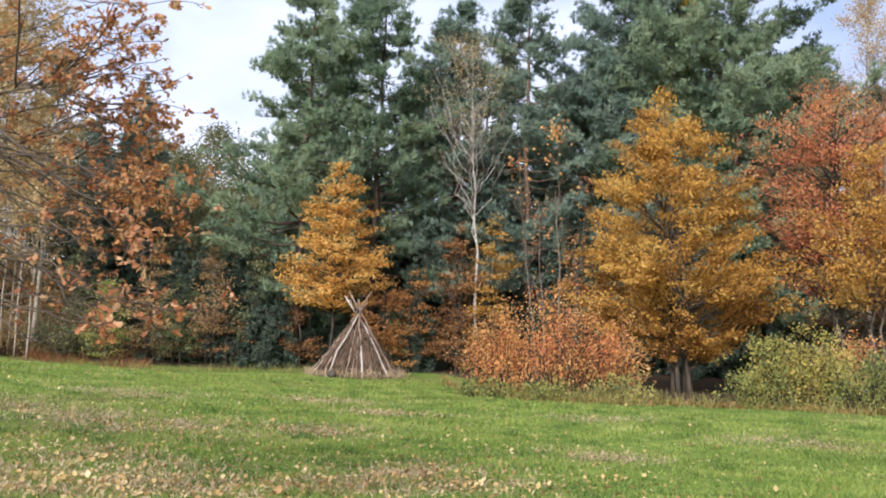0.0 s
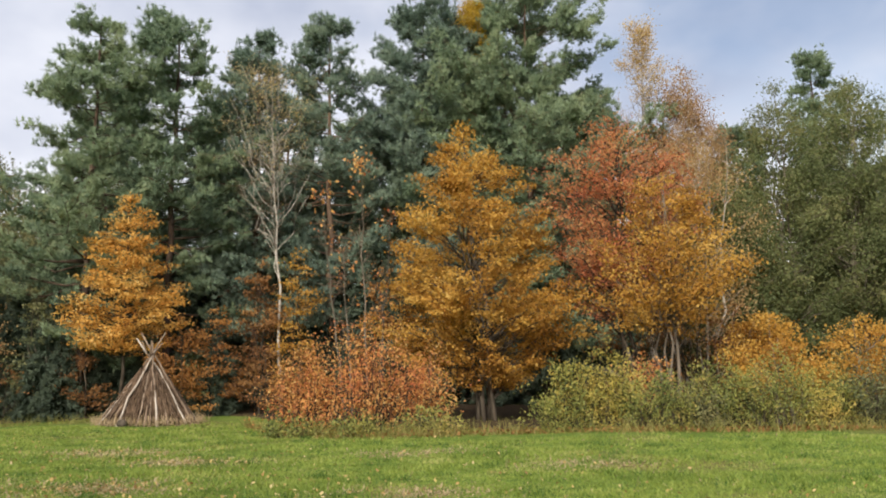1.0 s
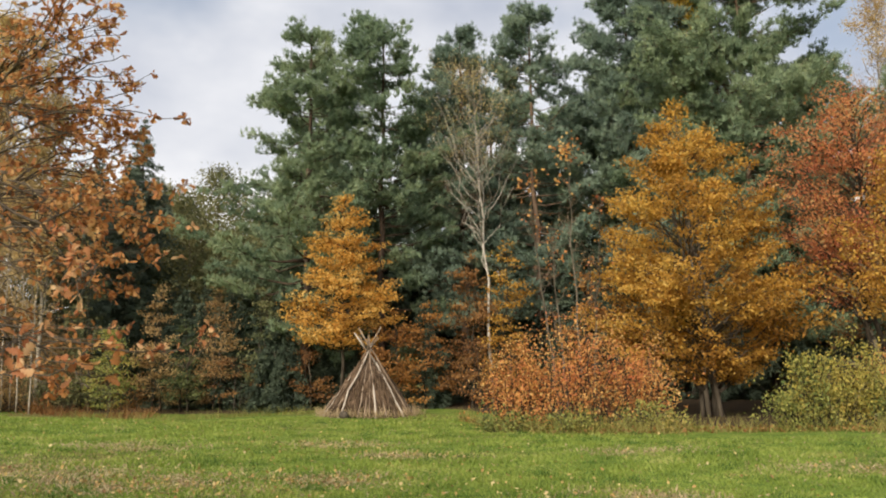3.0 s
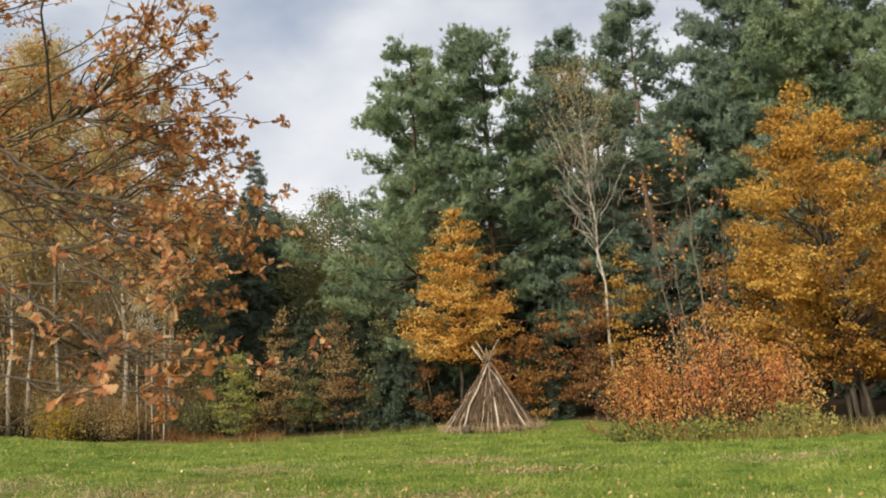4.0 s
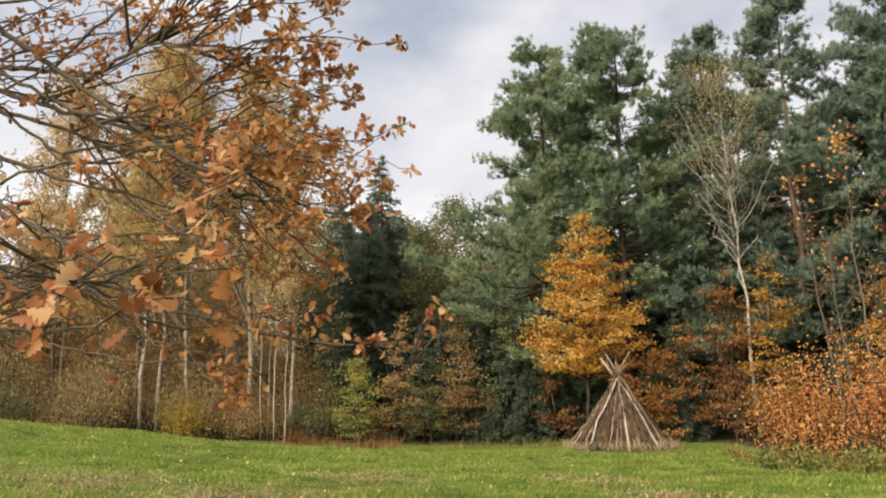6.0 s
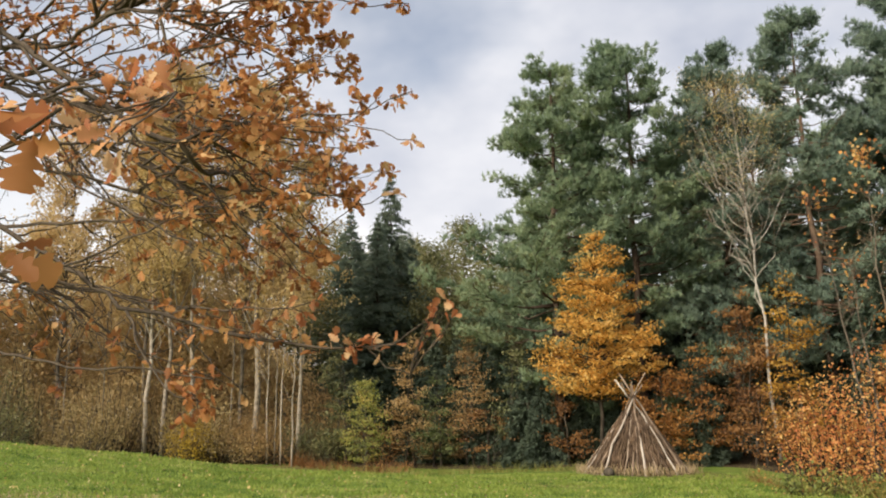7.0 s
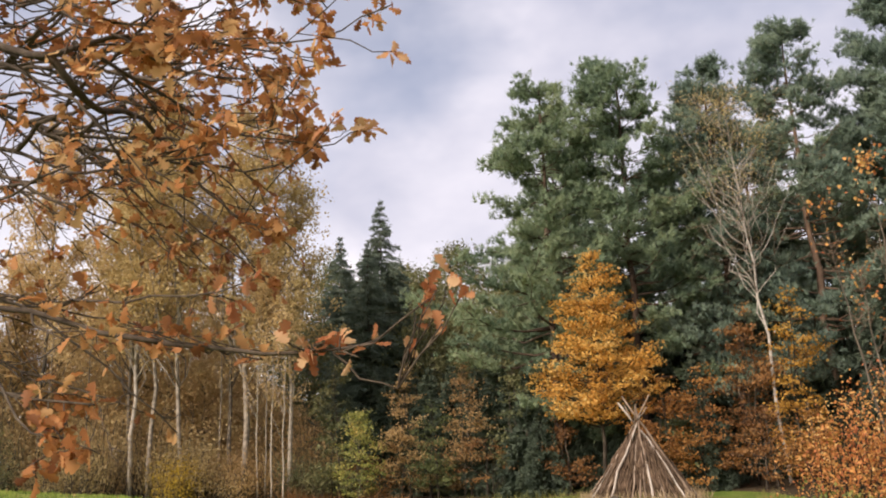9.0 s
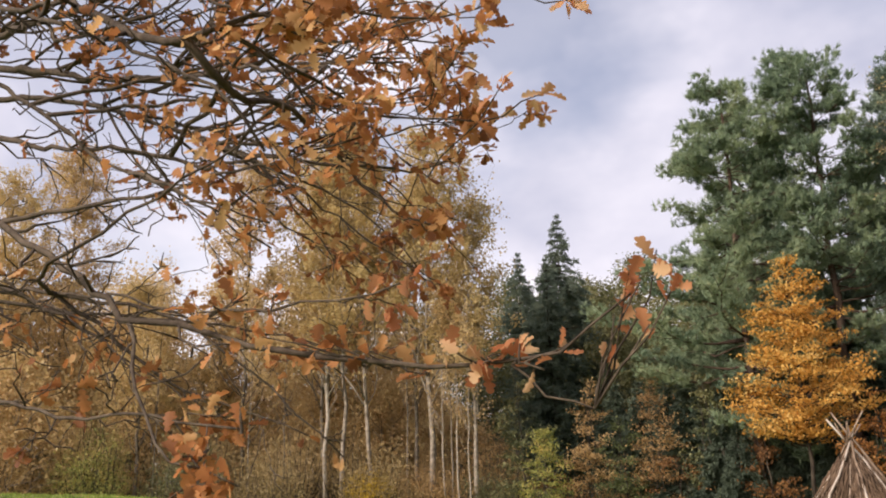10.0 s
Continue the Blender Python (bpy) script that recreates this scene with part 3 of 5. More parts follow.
def shrub(name, label, seed, height, rx, ry, leaf_mat, leaves=6000, stems=24, leaf=0.08, clump=0.3, category="shrub", group="", bark_mat=None, spiky=0.0):
    rng = np.random.default_rng(seed)
    root = tagged(new(name), label, category, group)
    lines, ends = [], []
    for i in range(stems):
        a, q = rng.uniform(0, 2 * np.pi), math.sqrt(rng.uniform())
        b = np.array([math.cos(a) * rx * q * 0.6, math.sin(a) * ry * q * 0.6, -0.05])
        e = np.array([math.cos(a) * rx * q, math.sin(a) * ry * q, height * (1 - 0.45 * q * q) * rng.uniform(0.5, 1.18)])
        ls = bend(rng, b, e, 6, -0.05, 0.08)
        lines.append((ls, np.linspace(0.018, 0.004, 6) * (0.6 + height / 3)))
        for k in range(3):
            c = ls[rng.integers(2, 6)]
            t = c + rng.normal(size=3) * [0.3, 0.3, 0.25] * (0.5 + height / 4)
            t[2] = max(t[2], 0.1)
            lines.append((bend(rng, c, t, 4, 0, 0.08), np.linspace(0.007, 0.003, 4)))
            ends.append(t)
        ends += [ls[2], ls[3], ls[4], ls[5], ls[5]]
    ends = np.array(ends)
    p = ends[rng.integers(len(ends), size=leaves)] + rng.normal(size=(leaves, 3)) * clump
    p[:, 2] = np.maximum(p[:, 2], 0.05)
    tagged(part("branchwork", tube_mesh("branchwork", lines, bark_mat or BARK, 3), root), kind="stuff")
    part("foliage", quads("foliage", kites(rng, p, np.full(leaves, leaf), 0.7, 0.4, along=np.array([0, 0, spiky])), leaf_mat), root)
    return root


# ---- ground ----
def build_ground():
    xs = np.concatenate([[-900, -400, -200, -120], np.arange(-80, -30, 5), np.arange(-30, 30, 0.6), np.arange(30, 80, 5), [80, 120, 200, 400, 900]])
    ys = np.concatenate([[-900, -400, -150, -60, -30], np.arange(-15, 50, 0.6), np.arange(50, 110, 6), [110, 160, 250, 450, 900]])
    X, Y = np.meshgrid(xs, ys)
    Z = ground_z(X, Y)
    v = np.stack([X, Y, Z], -1).reshape(-1, 3)
    nx, ny = len(xs), len(ys)
    i, j = np.meshgrid(np.arange(nx - 1), np.arange(ny - 1))
    a = (j * nx + i).ravel()
    f = np.stack([a, a + 1, a + nx + 1, a + nx], 1)
    me = bpy.data.meshes.new("ground")
    me.from_pydata(v.tolist(), [], f.tolist())
    me.polygons.foreach_set("use_smooth", [True] * len(me.polygons))
    me.materials.append(GROUND)
    tagged(new("ground", me), "gently rolling meadow soil under short green grass", "ground", kind="structure")


build_ground()
FLOOR = bark("woodland_litter", [(0.03, 0.021, 0.012), (0.07, 0.046, 0.025), (0.14, 0.09, 0.045)], scale=14, stretch=1.0, bump=0.8)


def woodland_floor():
    """Dark leaf mould under the trees, beginning raggedly at the meadow's edge."""
    rng = np.random.default_rng(8)
    xs = np.arange(-44, 44.1, 0.5)
    edge = np.interp(xs, [-44, -30, -22, -16, -9, -6.5, -2, -0.5, 0.5, 4.5, 6, 8, 13, 44], [33, 36.5, 39.5, 40.5, 38.6, 37.2, 37, 35, 31, 25.4, 24.4, 23.2, 22.4, 21.6])
    edge = edge + rng.normal(size=len(xs)) * 0.22
    steps = np.concatenate([np.linspace(0, 6, 11), [9, 13, 18, 24, 32, 42]])
    X = np.repeat(xs[:, None], len(steps), 1)
    Y = edge[:, None] + steps[None]
    Z = ground_z(X, Y) + np.where(steps > 0, 0.03, -0.03)[None] + rng.uniform(0, 0.015, X.shape)
    Z[:, steps > 8] += 0.12
    v = np.stack([X, Y, Z], -1).reshape(-1, 3)
    ny = len(steps)
    i, j = np.meshgrid(np.arange(len(xs) - 1), np.arange(ny - 1), indexing="ij")
    a = (i * ny + j).ravel()
    me = bpy.data.meshes.new("woodland_floor")
    me.from_pydata(v.tolist(), [], np.stack([a, a + ny, a + ny + 1, a + 1], 1).tolist())
    me.polygons.foreach_set("use_smooth", [True] * len(me.polygons))
    me.materials.append(FLOOR)
    tagged(new("woodland_floor", me), "dark brown leaf mould under the trees", "ground", kind="structure")


woodland_floor()


def meadow_points(rng, n, near=6.0, far=31.0, half=0.95):
    """Points on the meadow ahead of the path, thinning out with distance."""
    d = near * (far / near) ** rng.uniform(0, 1, n)
    a = rng.uniform(-half, half * 0.75, n)
    x, y = -0.6 + np.sin(a) * d, 1.0 + np.cos(a) * d
    edge = np.interp(x, [-16, -9, -1, 2, 5, 18], [25, 32, 31, 24, 19.5, 17])
    ok = y < edge + rng.normal(size=n) * 0.5
    return x[ok], y[ok]


def blades(rng, x, y, h, w):
    n = len(x)
    a = rng.uniform(0, 2 * np.pi, n)
    p = np.stack([x, y, ground_z(x, y) - 0.005], 1)
    s = np.stack([np.cos(a), np.sin(a), 0 * a], 1) * w[:, None]
    tip = np.stack([rng.normal(size=n) * h * 0.6, rng.normal(size=n) * h * 0.6, h], 1)
    return np.stack([p - s, p + s, p + tip], 1)


DRY = [(-5.3, 13.2, 1.6), (-7.3, 14.4, 1.2), (-4.4, 8.5, 1.3), (-3.6, 8.7, 0.9), (-4.1, 10.1, 1.0), (-2.6, 13.6, 0.9), (-1.6, 16.9, 0.8), (-0.7, 10.3, 0.8), (-0.4, 9.5, 0.9), (-1.25, 9.3, 0.7), (-2.4, 8.7, 0.7), (-3.3, 19.5, 1.0), (-7.3, 18.1, 1.0), (1.6, 12.0, 0.8), (-10.5, 14.5, 1.5), (5.0, 14.5, 0.8), (2.6, 17.5, 0.8)]


DRIFTS = [(-4.9, 10.7, 150), (-4.4, 8.9, 200), (-3.6, 8.5, 170), (-5.2, 13.4, 120), (-4.2, 12.6, 120), (-2.4, 9.4, 150), (-2.5, 13.2, 80), (-1.2, 9.4, 130), (-0.4, 10.8, 90), (0.2, 9.4, 110), (-2.7, 11.4, 90), (1.6, 10.2, 60)]


def build_grass():
    rng = np.random.default_rng(5)
    x, y = meadow_points(rng, 330000, 3.5)
    d = np.hypot(x + 0.6, y - 1.0)
    ok = rng.uniform(size=len(x)) < np.clip((d - 3.5) / 3.5, 0, 1)
    x, y, d = x[ok], y[ok], d[ok]
    n = len(x)
    dry = 0 * x
    for px, py, r in DRY:
        dry = np.maximum(dry, np.exp(-((x - px) / r) ** 2 - ((y - py) / (0.7 * r)) ** 2))
    mottle = np.sin(3.1 * x + 2 * np.sin(2.3 * y)) * np.sin(2.7 * y) + 0.7 * np.sin(7.3 * x + 3 * np.sin(4.1 * y)) * np.sin(6.1 * y + 2 * np.sin(3.7 * x))
    dry = dry * (0.85 + 0.45 * mottle) + 0.1 * np.clip(mottle, 0, 2)
    bare = rng.uniform(size=n) < np.clip(dry, 0.03, 0.92)
    tuss = 1 + 0.45 * np.sin(x * 1.3 + 2 * np.sin(y)) * np.sin(y * 1.1) + 0.4 * np.sin(5.7 * x + 2.5 * np.sin(3.3 * y)) * np.sin(4.9 * y + 2 * np.sin(2.9 * x))
    h = rng.uniform(0.022, 0.06, n) * (1 + 0.01 * d) * np.clip(tuss, 0.3, 2)
    w = (0.0045 + 0.0006 * d) * rng.uniform(0.7, 1.4, n)
    g, s = ~bare, bare
    tagged(new("meadow_grass", quads("meadow_grass", blades(rng, x[g], y[g], h[g], w[g]), GRASS)), "short green meadow grass blades", "grass", kind="stuff")
    tagged(new("dry_grass", quads("dry_grass", blades(rng, x[s], y[s], h[s] * 0.55, w[s] * 1.25), STRAW)), "patches of dry straw-coloured grass in the meadow", "grass", kind="stuff")
    spots = np.array(DRY)
    pick = rng.choice(len(spots), 30000, p=spots[:, 2] ** 2 / (spots[:, 2] ** 2).sum())
    x = spots[pick, 0] + rng.normal(size=30000) * spots[pick, 2] * 0.8
    y = spots[pick, 1] + rng.normal(size=30000) * spots[pick, 2] * 0.5
    mottle = np.sin(3.1 * x + 2 * np.sin(2.3 * y)) * np.sin(2.7 * y) + 0.7 * np.sin(7.3 * x + 3 * np.sin(4.1 * y)) * np.sin(6.1 * y + 2 * np.sin(3.7 * x))
    ok = rng.uniform(size=30000) < 0.62 + 0.5 * mottle
    x, y = x[ok], y[ok]
    p = np.stack([x, y, ground_z(x, y) + rng.uniform(0.015, 0.04, len(x))], 1)
    tagged(new("thatch", quads("thatch", kites(rng, p, rng.uniform(0.04, 0.1, len(x)), 0.18, 1.2), STRAW)), "matted dead straw lying in the grass", "grass", kind="stuff")
    x, y = rng.uniform(-9, 9, 14000), rng.uniform(-6, 7.5, 14000)
    v = blades(rng, x, y, rng.uniform(0.025, 0.065, 14000), rng.uniform(0.006, 0.013, 14000))
    tagged(new("path_grass", quads("path_grass", v, GRASS)), "short grass along the way over the meadow", "grass", kind="stuff")
    x, y = meadow_points(rng, 900)
    x, y = np.append(x, [-1.9, -2.1, -8.8, -8.6, -9.0]), np.append(y, [10.65, 10.8, 16.9, 16.3, 16.8])
    v = []
    for cx, cy in zip(x, y):
        m, big = 46, rng.uniform(0.6, 1.25)
        v.append(blades(rng, cx + rng.normal(size=m) * 0.13, cy + rng.normal(size=m) * 0.1, rng.uniform(0.05, 0.13, m) * big, np.full(m, 0.007)))
    tagged(new("grass_tufts", quads("grass_tufts", np.concatenate(v), TUFT)), "taller dark green grass tufts in the meadow", "grass", kind="stuff")
    x = np.concatenate([rng.uniform(4, 23, 2200), rng.uniform(-16, -6.5, 900), rng.uniform(-1, 4.5, 1500)])
    y = np.interp(x, [-16, -8, -2, 0, 2, 5, 8, 13, 23], [33, 36, 34, 24.5, 22.4, 22.4, 20.6, 20.0, 19.6]) + rng.normal(size=len(x)) * 0.35
    m = len(x)
    v = blades(rng, x, y, rng.uniform(0.15, 0.5, m), rng.uniform(0.008, 0.014, m))
    xf = rng.uniform(-20.5, -14.6, 800)
    yf = np.interp(xf, [-21, -13], [39.4, 38.0]) + rng.normal(size=800) * 0.7
    vf = blades(rng, xf, yf, rng.uniform(0.15, 0.9, 800) * (0.65 + 0.45 * np.sin(2.1 * xf) * np.sin(0.9 * xf + 1)), rng.uniform(0.012, 0.03, 800))
    tagged(new("dead_bracken", quads("dead_bracken", vf, RUST)), "low rusty dead bracken at the wood's foot", "bracken", kind="stuff")
    tagged(new("tall_weeds", quads("tall_weeds", v, WEED)), "tall faded grass along the meadow's edge", "grass", kind="stuff")
    x, y = meadow_points(rng, 5200, 6.0, 28.0)
    n = len(x)
    keep = rng.uniform(size=n) < np.clip(0.9 - 0.06 * (x + 3) - 0.02 * (y - 8), 0.12, 1)
    x, y = x[keep], y[keep]
    spots = np.array(DRY)[rng.integers(0, 12, 1400)]
    x = np.append(x, spots[:, 0] + rng.normal(size=1400) * spots[:, 2] * 0.6)
    y = np.append(y, spots[:, 1] + rng.normal(size=1400) * spots[:, 2] * 0.45)
    n = len(x)
    for cx, cy, many in DRIFTS:
        x = np.append(x, cx + rng.normal(size=many) * 0.75)
        y = np.append(y, cy + rng.normal(size=many) * 0.4)
    n = len(x)
    p = np.stack([x, y, ground_z(x, y) + rng.uniform(0.03, 0.055, n)], 1)
    v = kites(rng, p, rng.uniform(0.03, 0.075, n), 0.75, 1.6)
    tagged(new("fallen_leaves", quads("fallen_leaves", v, LITTER)), "brown and pale yellow leaves fallen on the grass", "leaves", kind="stuff")
    x = np.concatenate([rng.uniform(3.5, 23, 2400), rng.uniform(-1, 3.5, 500)])
    y = np.interp(x, [-2, 0, 2, 5, 8, 13, 23], [34, 24.3, 22.4, 22.4, 20.8, 20.1, 19.7]) + rng.exponential(0.6, len(x)) - 0.3 + rng.normal(size=len(x)) * 0.25
    p = np.stack([x, y, ground_z(x, y) + 0.04 + rng.uniform(0, 0.05, len(x))], 1)
    tagged(new("dead_leaves", quads("dead_leaves", kites(rng, p, np.full(len(x), 0.09), 0.75, 1.2), RUST)), "dead brown leaves drifted along the hedge foot", "leaves", kind="stuff")


build_grass()


# ---- the pole tepee ----
def tepee():
    rng = np.random.default_rng(11)
    root = tagged(new("pole_tepee"), "cone of leaning weathered poles and branches standing on the grass", "tepee")
    hub = np.array([0.0, 0.0, 2.2])
    for i in range(46):
        a = 2 * math.pi * i / 46 + rng.normal() * 0.05
        rb = 1.66 * rng.uniform(0.92, 1.08)
        foot = np.array([math.cos(a) * rb, math.sin(a) * rb, -0.06])
        tall = i % 6 == 0
        f = rng.uniform(1.24, 1.44) if tall else rng.uniform(0.6, 0.98)
        at = hub + np.array([math.cos(a + 0.3), math.sin(a + 0.3), 0]) * rng.uniform(0.06, 0.16) + [0, 0, rng.normal() * 0.05]
        r = rng.uniform(0.034, 0.046) if tall else rng.uniform(0.02, 0.046)
        ls = bend(rng, foot, foot + (at - foot) * f, 7, -0.012, 0.012)
        part("pole", tube_mesh("pole", [(ls, np.linspace(r, r * 0.6, 7))], POLEPALE if i % 5 == 0 else POLEWOOD, 6), root)
    lines = []
    for i in range(900):
        a = rng.uniform(0, 2 * math.pi)
        u0 = rng.uniform(0, 0.6) ** 1.2
        u1 = min(u0 + rng.uniform(0.2, 0.45), 1.02)
        da = rng.normal() * 0.09
        r0, r1 = 1.5 * (1 - u0) ** 0.92 + 0.12 + rng.normal() * 0.03, 1.5 * (1 - min(u1, 1.0)) ** 0.92 + 0.12 + rng.normal() * 0.03
        lines.append((bend(rng, (math.cos(a) * r0, math.sin(a) * r0, 2.2 * u0), (math.cos(a + da) * r1, math.sin(a + da) * r1, 2.2 * u1), 4, 0, 0.04), np.linspace(0.022, 0.011, 4) * rng.uniform(0.5, 1.3)))
    part("brushwood", tube_mesh("brushwood", lines, BRUSHWOOD, 5), root, "brown bark slabs and sticks filling the gaps")
    place(root, -4.25, 31.9, 10)
    rng = np.random.default_rng(12)
    n = 1500
    a = rng.uniform(0, 2 * np.pi, n)
    r = 1.5 + np.abs(rng.normal(size=n)) * 0.2
    x, y = -4.25 + np.cos(a) * r, 31.9 + np.sin(a) * r
    p = np.stack([x, y, ground_z(x, y)], 1)
    v = kites(rng, p, rng.uniform(0.15, 0.42, n), 0.05, 0, along=np.array([0, 0, 2.2]), wild=0.8)
    tagged(new("tall_dry_grass", quads("tall_dry_grass", v, STRAW)), "uncut dry grass round the foot of the tepee", "grass", kind="stuff")


tepee()


# Solid dark lump standing in for the small dark hole at the tepee's foot.
def stone(x, y, r):
    bm = bmesh.new()
    bmesh.ops.create_icosphere(bm, subdivisions=3, radius=r)
    for v in bm.verts:
        v.co *= 1 + 0.18 * noise.noise(v.co * 7)
        v.co.z *= 0.85
    me = bpy.data.meshes.new("stone")
    bm.to_mesh(me)
    bm.free()
    me.polygons.foreach_set("use_smooth", [True] * len(me.polygons))
    me.materials.append(BARK)
    ob = tagged(new("stone"), "small dark lump at the foot of the tepee", "stone")
    part("body", me, ob)
    place(ob, x, y, sink=-r * 0.6)


stone(-4.85, 30.15, 0.17)

# ---- the pines ----
PINES = [(-8.7, 42.2, 18.6, 5.8, 5.4, 1, 0.9, None), (-5.0, 42.3, 18.9, 2.2, 4.1, 2, 0.6, (11.6, 13.2)), (-2.6, 45.0, 17.8, 4.0, 2.8, 3, 0.75, None), (-0.8, 44.0, 18.8, 3.6, 2.8, 4, 0.75, (11.0, 12.2)),
         (2.9, 44.0, 19.4, 3.4, 3.8, 5, 0.5, None), (7.3, 44.0, 21.2, 3.0, 4.5, 6, 0.42, None), (13.2, 43.0, 22.6, 2.6, 7.0, 7, 0.5, None), (10.2, 45.0, 21.2, 4.0, 4.4, 10, 0.5, None), (12.0, 44.6, 22.0, 4.0, 5.6, 17, 0.45, None), (17.6, 45.0, 17.5, 3.0, 4.6, 12, 0.6, None), (16.2, 44.5, 15.8, 2.0, 4.2, 8, 0.6, None)]
pines = [place(pine_tree(s, h, b, r, tp, gap=g, mat=BLUENEEDLE if 3 <= s <= 6 or s == 10 else NEEDLE, dense=1.25 if s == 7 else 1.0), x, y, tall=1.025) for x, y, h, b, r, s, tp, g in PINES]
behind = [place(pine_tree(15, 17.0, 2.0, 3.4, 0.55, 0.6, 1.5), -8.6, 48), place(pine_tree(16, 18.5, 2.4, 3.6, 0.5, 0.6, 1.5), 0.8, 51)]
SECOND = [(-6.8, 46.2, 0.72, 0), (1.0, 46.8, 0.76, 0), (5.1, 46.8, 0.8, 1), (9.6, 46.5, 0.85, 0), (14.2, 46.0, 0.85, 1), (-4, 51, 0.95, 0), (4.6, 51, 1.0, 0), (9.5, 51, 1.05, 1), (14, 50, 1.0, 0), (18.5, 48, 0.7, 1),
          (23, 50, 0.7, 0), (30.0, 50, 0.95, 1), (38.0, 49, 0.9, 0)]
for k, (x, y, s, i) in enumerate(SECOND):
    z = float(ground_z(x, y)) - 0.1
    copy_thing(behind[i], pose(x, y, z, 0, 0, 67 * k) @ Matrix.Scale(s, 4))

spruces = [place(spruce_tree(21, 16.6, 5.4, tiers=44, dens=1.0, mat=LIFTEDSPRUCE), -20.9, 52.0, tall=1.04), place(spruce_tree(22, 8.5, 2.9, dens=1.15), -5.4, 45.4), place(spruce_tree(23, 6.0, 2.2, base=0.2, dens=1.25), -11.4, 42.5)]
LOW = [(-17.4, 44, 0.9, 2), (-19.2, 43.6, 0.8, 2), (-20.0, 48, 0.8, 1), (-11.0, 48, 0.8, 1), (-2.4, 38.0, 0.6, 2), (-9.8, 41.0, 0.8, 2), (-12.6, 43.4, 1.0, 2), (-14.0, 44.0, 1.0, 2), (-15.4, 44.6, 1.0, 2), (-16.6, 46.0, 0.7, 1), (-18.6, 46.6, 0.75, 1), (-12.4, 46.4, 0.75, 1), (-10.0, 44.6, 1.1, 2), (-13.4, 48.6, 0.8, 1), (-15.8, 49.0, 0.8, 1), (-18.2, 50.0, 0.8, 1), (-7.6, 43.4, 1.1, 2), (-4.2, 43.6, 1.1, 2), (0.2, 44.4, 1.2, 2), (3.4, 44.6, 1.2, 2), (6.6, 43.0, 1.1, 2), (-9.0, 46.6, 1.0, 1), (-3.2, 46.0, 1.0, 1), (-8.9, 39.6, 0.6, 2), (-5.6, 40.6, 0.6, 2), (-6.6, 41.6, 0.7, 2), (-2.8, 41.2, 0.85, 2), (1.6, 42.2, 1.0, 2),
       (5.0, 41.5, 1.05, 1), (9.5, 40.8, 1.1, 1), (13.0, 40.5, 1.2, 1), (-20.5, 49, 0.8, 0), (-25.5, 56, 0.95, 0), (16.5, 41, 1.1, 2), (21, 42, 1.2, 1), (25, 42, 1.3, 1), (29, 41, 1.3, 1), (34, 42, 1.4, 1), (-1.0, 47, 1.1, 1), (7.5, 47, 1.1, 1), (-5, 47, 1.1, 1)]
for k, (x, y, s, i) in enumerate(LOW):
    copy_thing(spruces[i], pose(x, y, float(ground_z(x, y)) - 0.1, 0, 0, 41 * k) @ Matrix.Scale(s, 4))

# ---- the autumn trees along the meadow ----
place(spray_tree("maple_tree", "broad golden-orange autumn maple with a pointed crown", 31, [(1.5, 1.6), (2.2, 2.9), (2.8, 3.4), (3.6, 3.7), (5.2, 3.5), (7.0, 2.75), (8.9, 1.4), (10.0, 0.5), (10.5, 0.08)], GOLD, BARK,
                 limbs=220, per=24, leaf=0.092, spread=0.26, flat=0.35, tier=0.5, rise=0.4, ragged=0.12, stems=5, trunk_r=0.11, lean=(-0.75, 0)), 7.0, 28.8)
place(spray_tree("beech_tree", "small amber-yellow tree in flat layers behind the tepee", 32, [(3.0, 1.7), (3.8, 2.6), (5.3, 2.6), (7.0, 2.0), (8.0, 1.35), (9.0, 0.5), (9.4, 0.1)], AMBER, BARK,
                 limbs=120, per=19, leaf=0.1, spread=0.28, flat=0.2, tier=0.82, rise=0.3, ragged=0.17, trunk_r=0.09, inner=0.25), -6.2, 38.4)
place(spray_tree("maple_tree", "red-topped autumn maple with thin stems", 33, [(4.0, 1.8), (5.0, 2.6), (6.5, 3.0), (8.6, 2.6), (10.0, 1.5), (10.9, 0.6), (11.2, 0.15)], RED, BARK,
                 limbs=190, per=17, leaf=0.08, spread=0.32, flat=0.45, stems=3, trunk_r=0.1, bare=0.15, ragged=0.22), 12.0, 28.6)
place(spray_tree("maple_tree", "yellow-gold autumn tree with slender grey stems", 34, [(3.2, 1.5), (4.1, 2.5), (5.2, 2.7), (6.6, 2.0), (7.6, 1.1), (8.1, 0.3)], GOLD, GREYBARK,
                 limbs=120, per=18, leaf=0.09, spread=0.3, flat=0.4, stems=4, trunk_r=0.07, bare=0.1, splay=0.6), 12.3, 26.0)
place(birch_tree(35, 15.6, "slender white birch with thin yellowing top", lean=(-0.75, 0.2), leaves=2300, crown0=0.66, spread=1.5, arms=52, r=0.088, leaf=0.065, leaf_mat=PALEBIRCH, bark_mat=WHITEBARK), 0.35, 39.2)
for k, (x, y, h, rx) in enumerate([(2.2, 24.0, 2.6, 1.7), (0.75, 24.4, 2.3, 0.9), (3.8, 24.3, 2.2, 1.1)]):
    place(shrub("copper_bush", "copper-orange leafy bush at the meadow's edge", 36 + 100 * k, h, rx, 1.3, COPPER, leaves=6200 if k == 0 else 3300, stems=46 if k == 0 else 28, leaf=0.066, clump=0.17, group="copper bushes"), x, y)
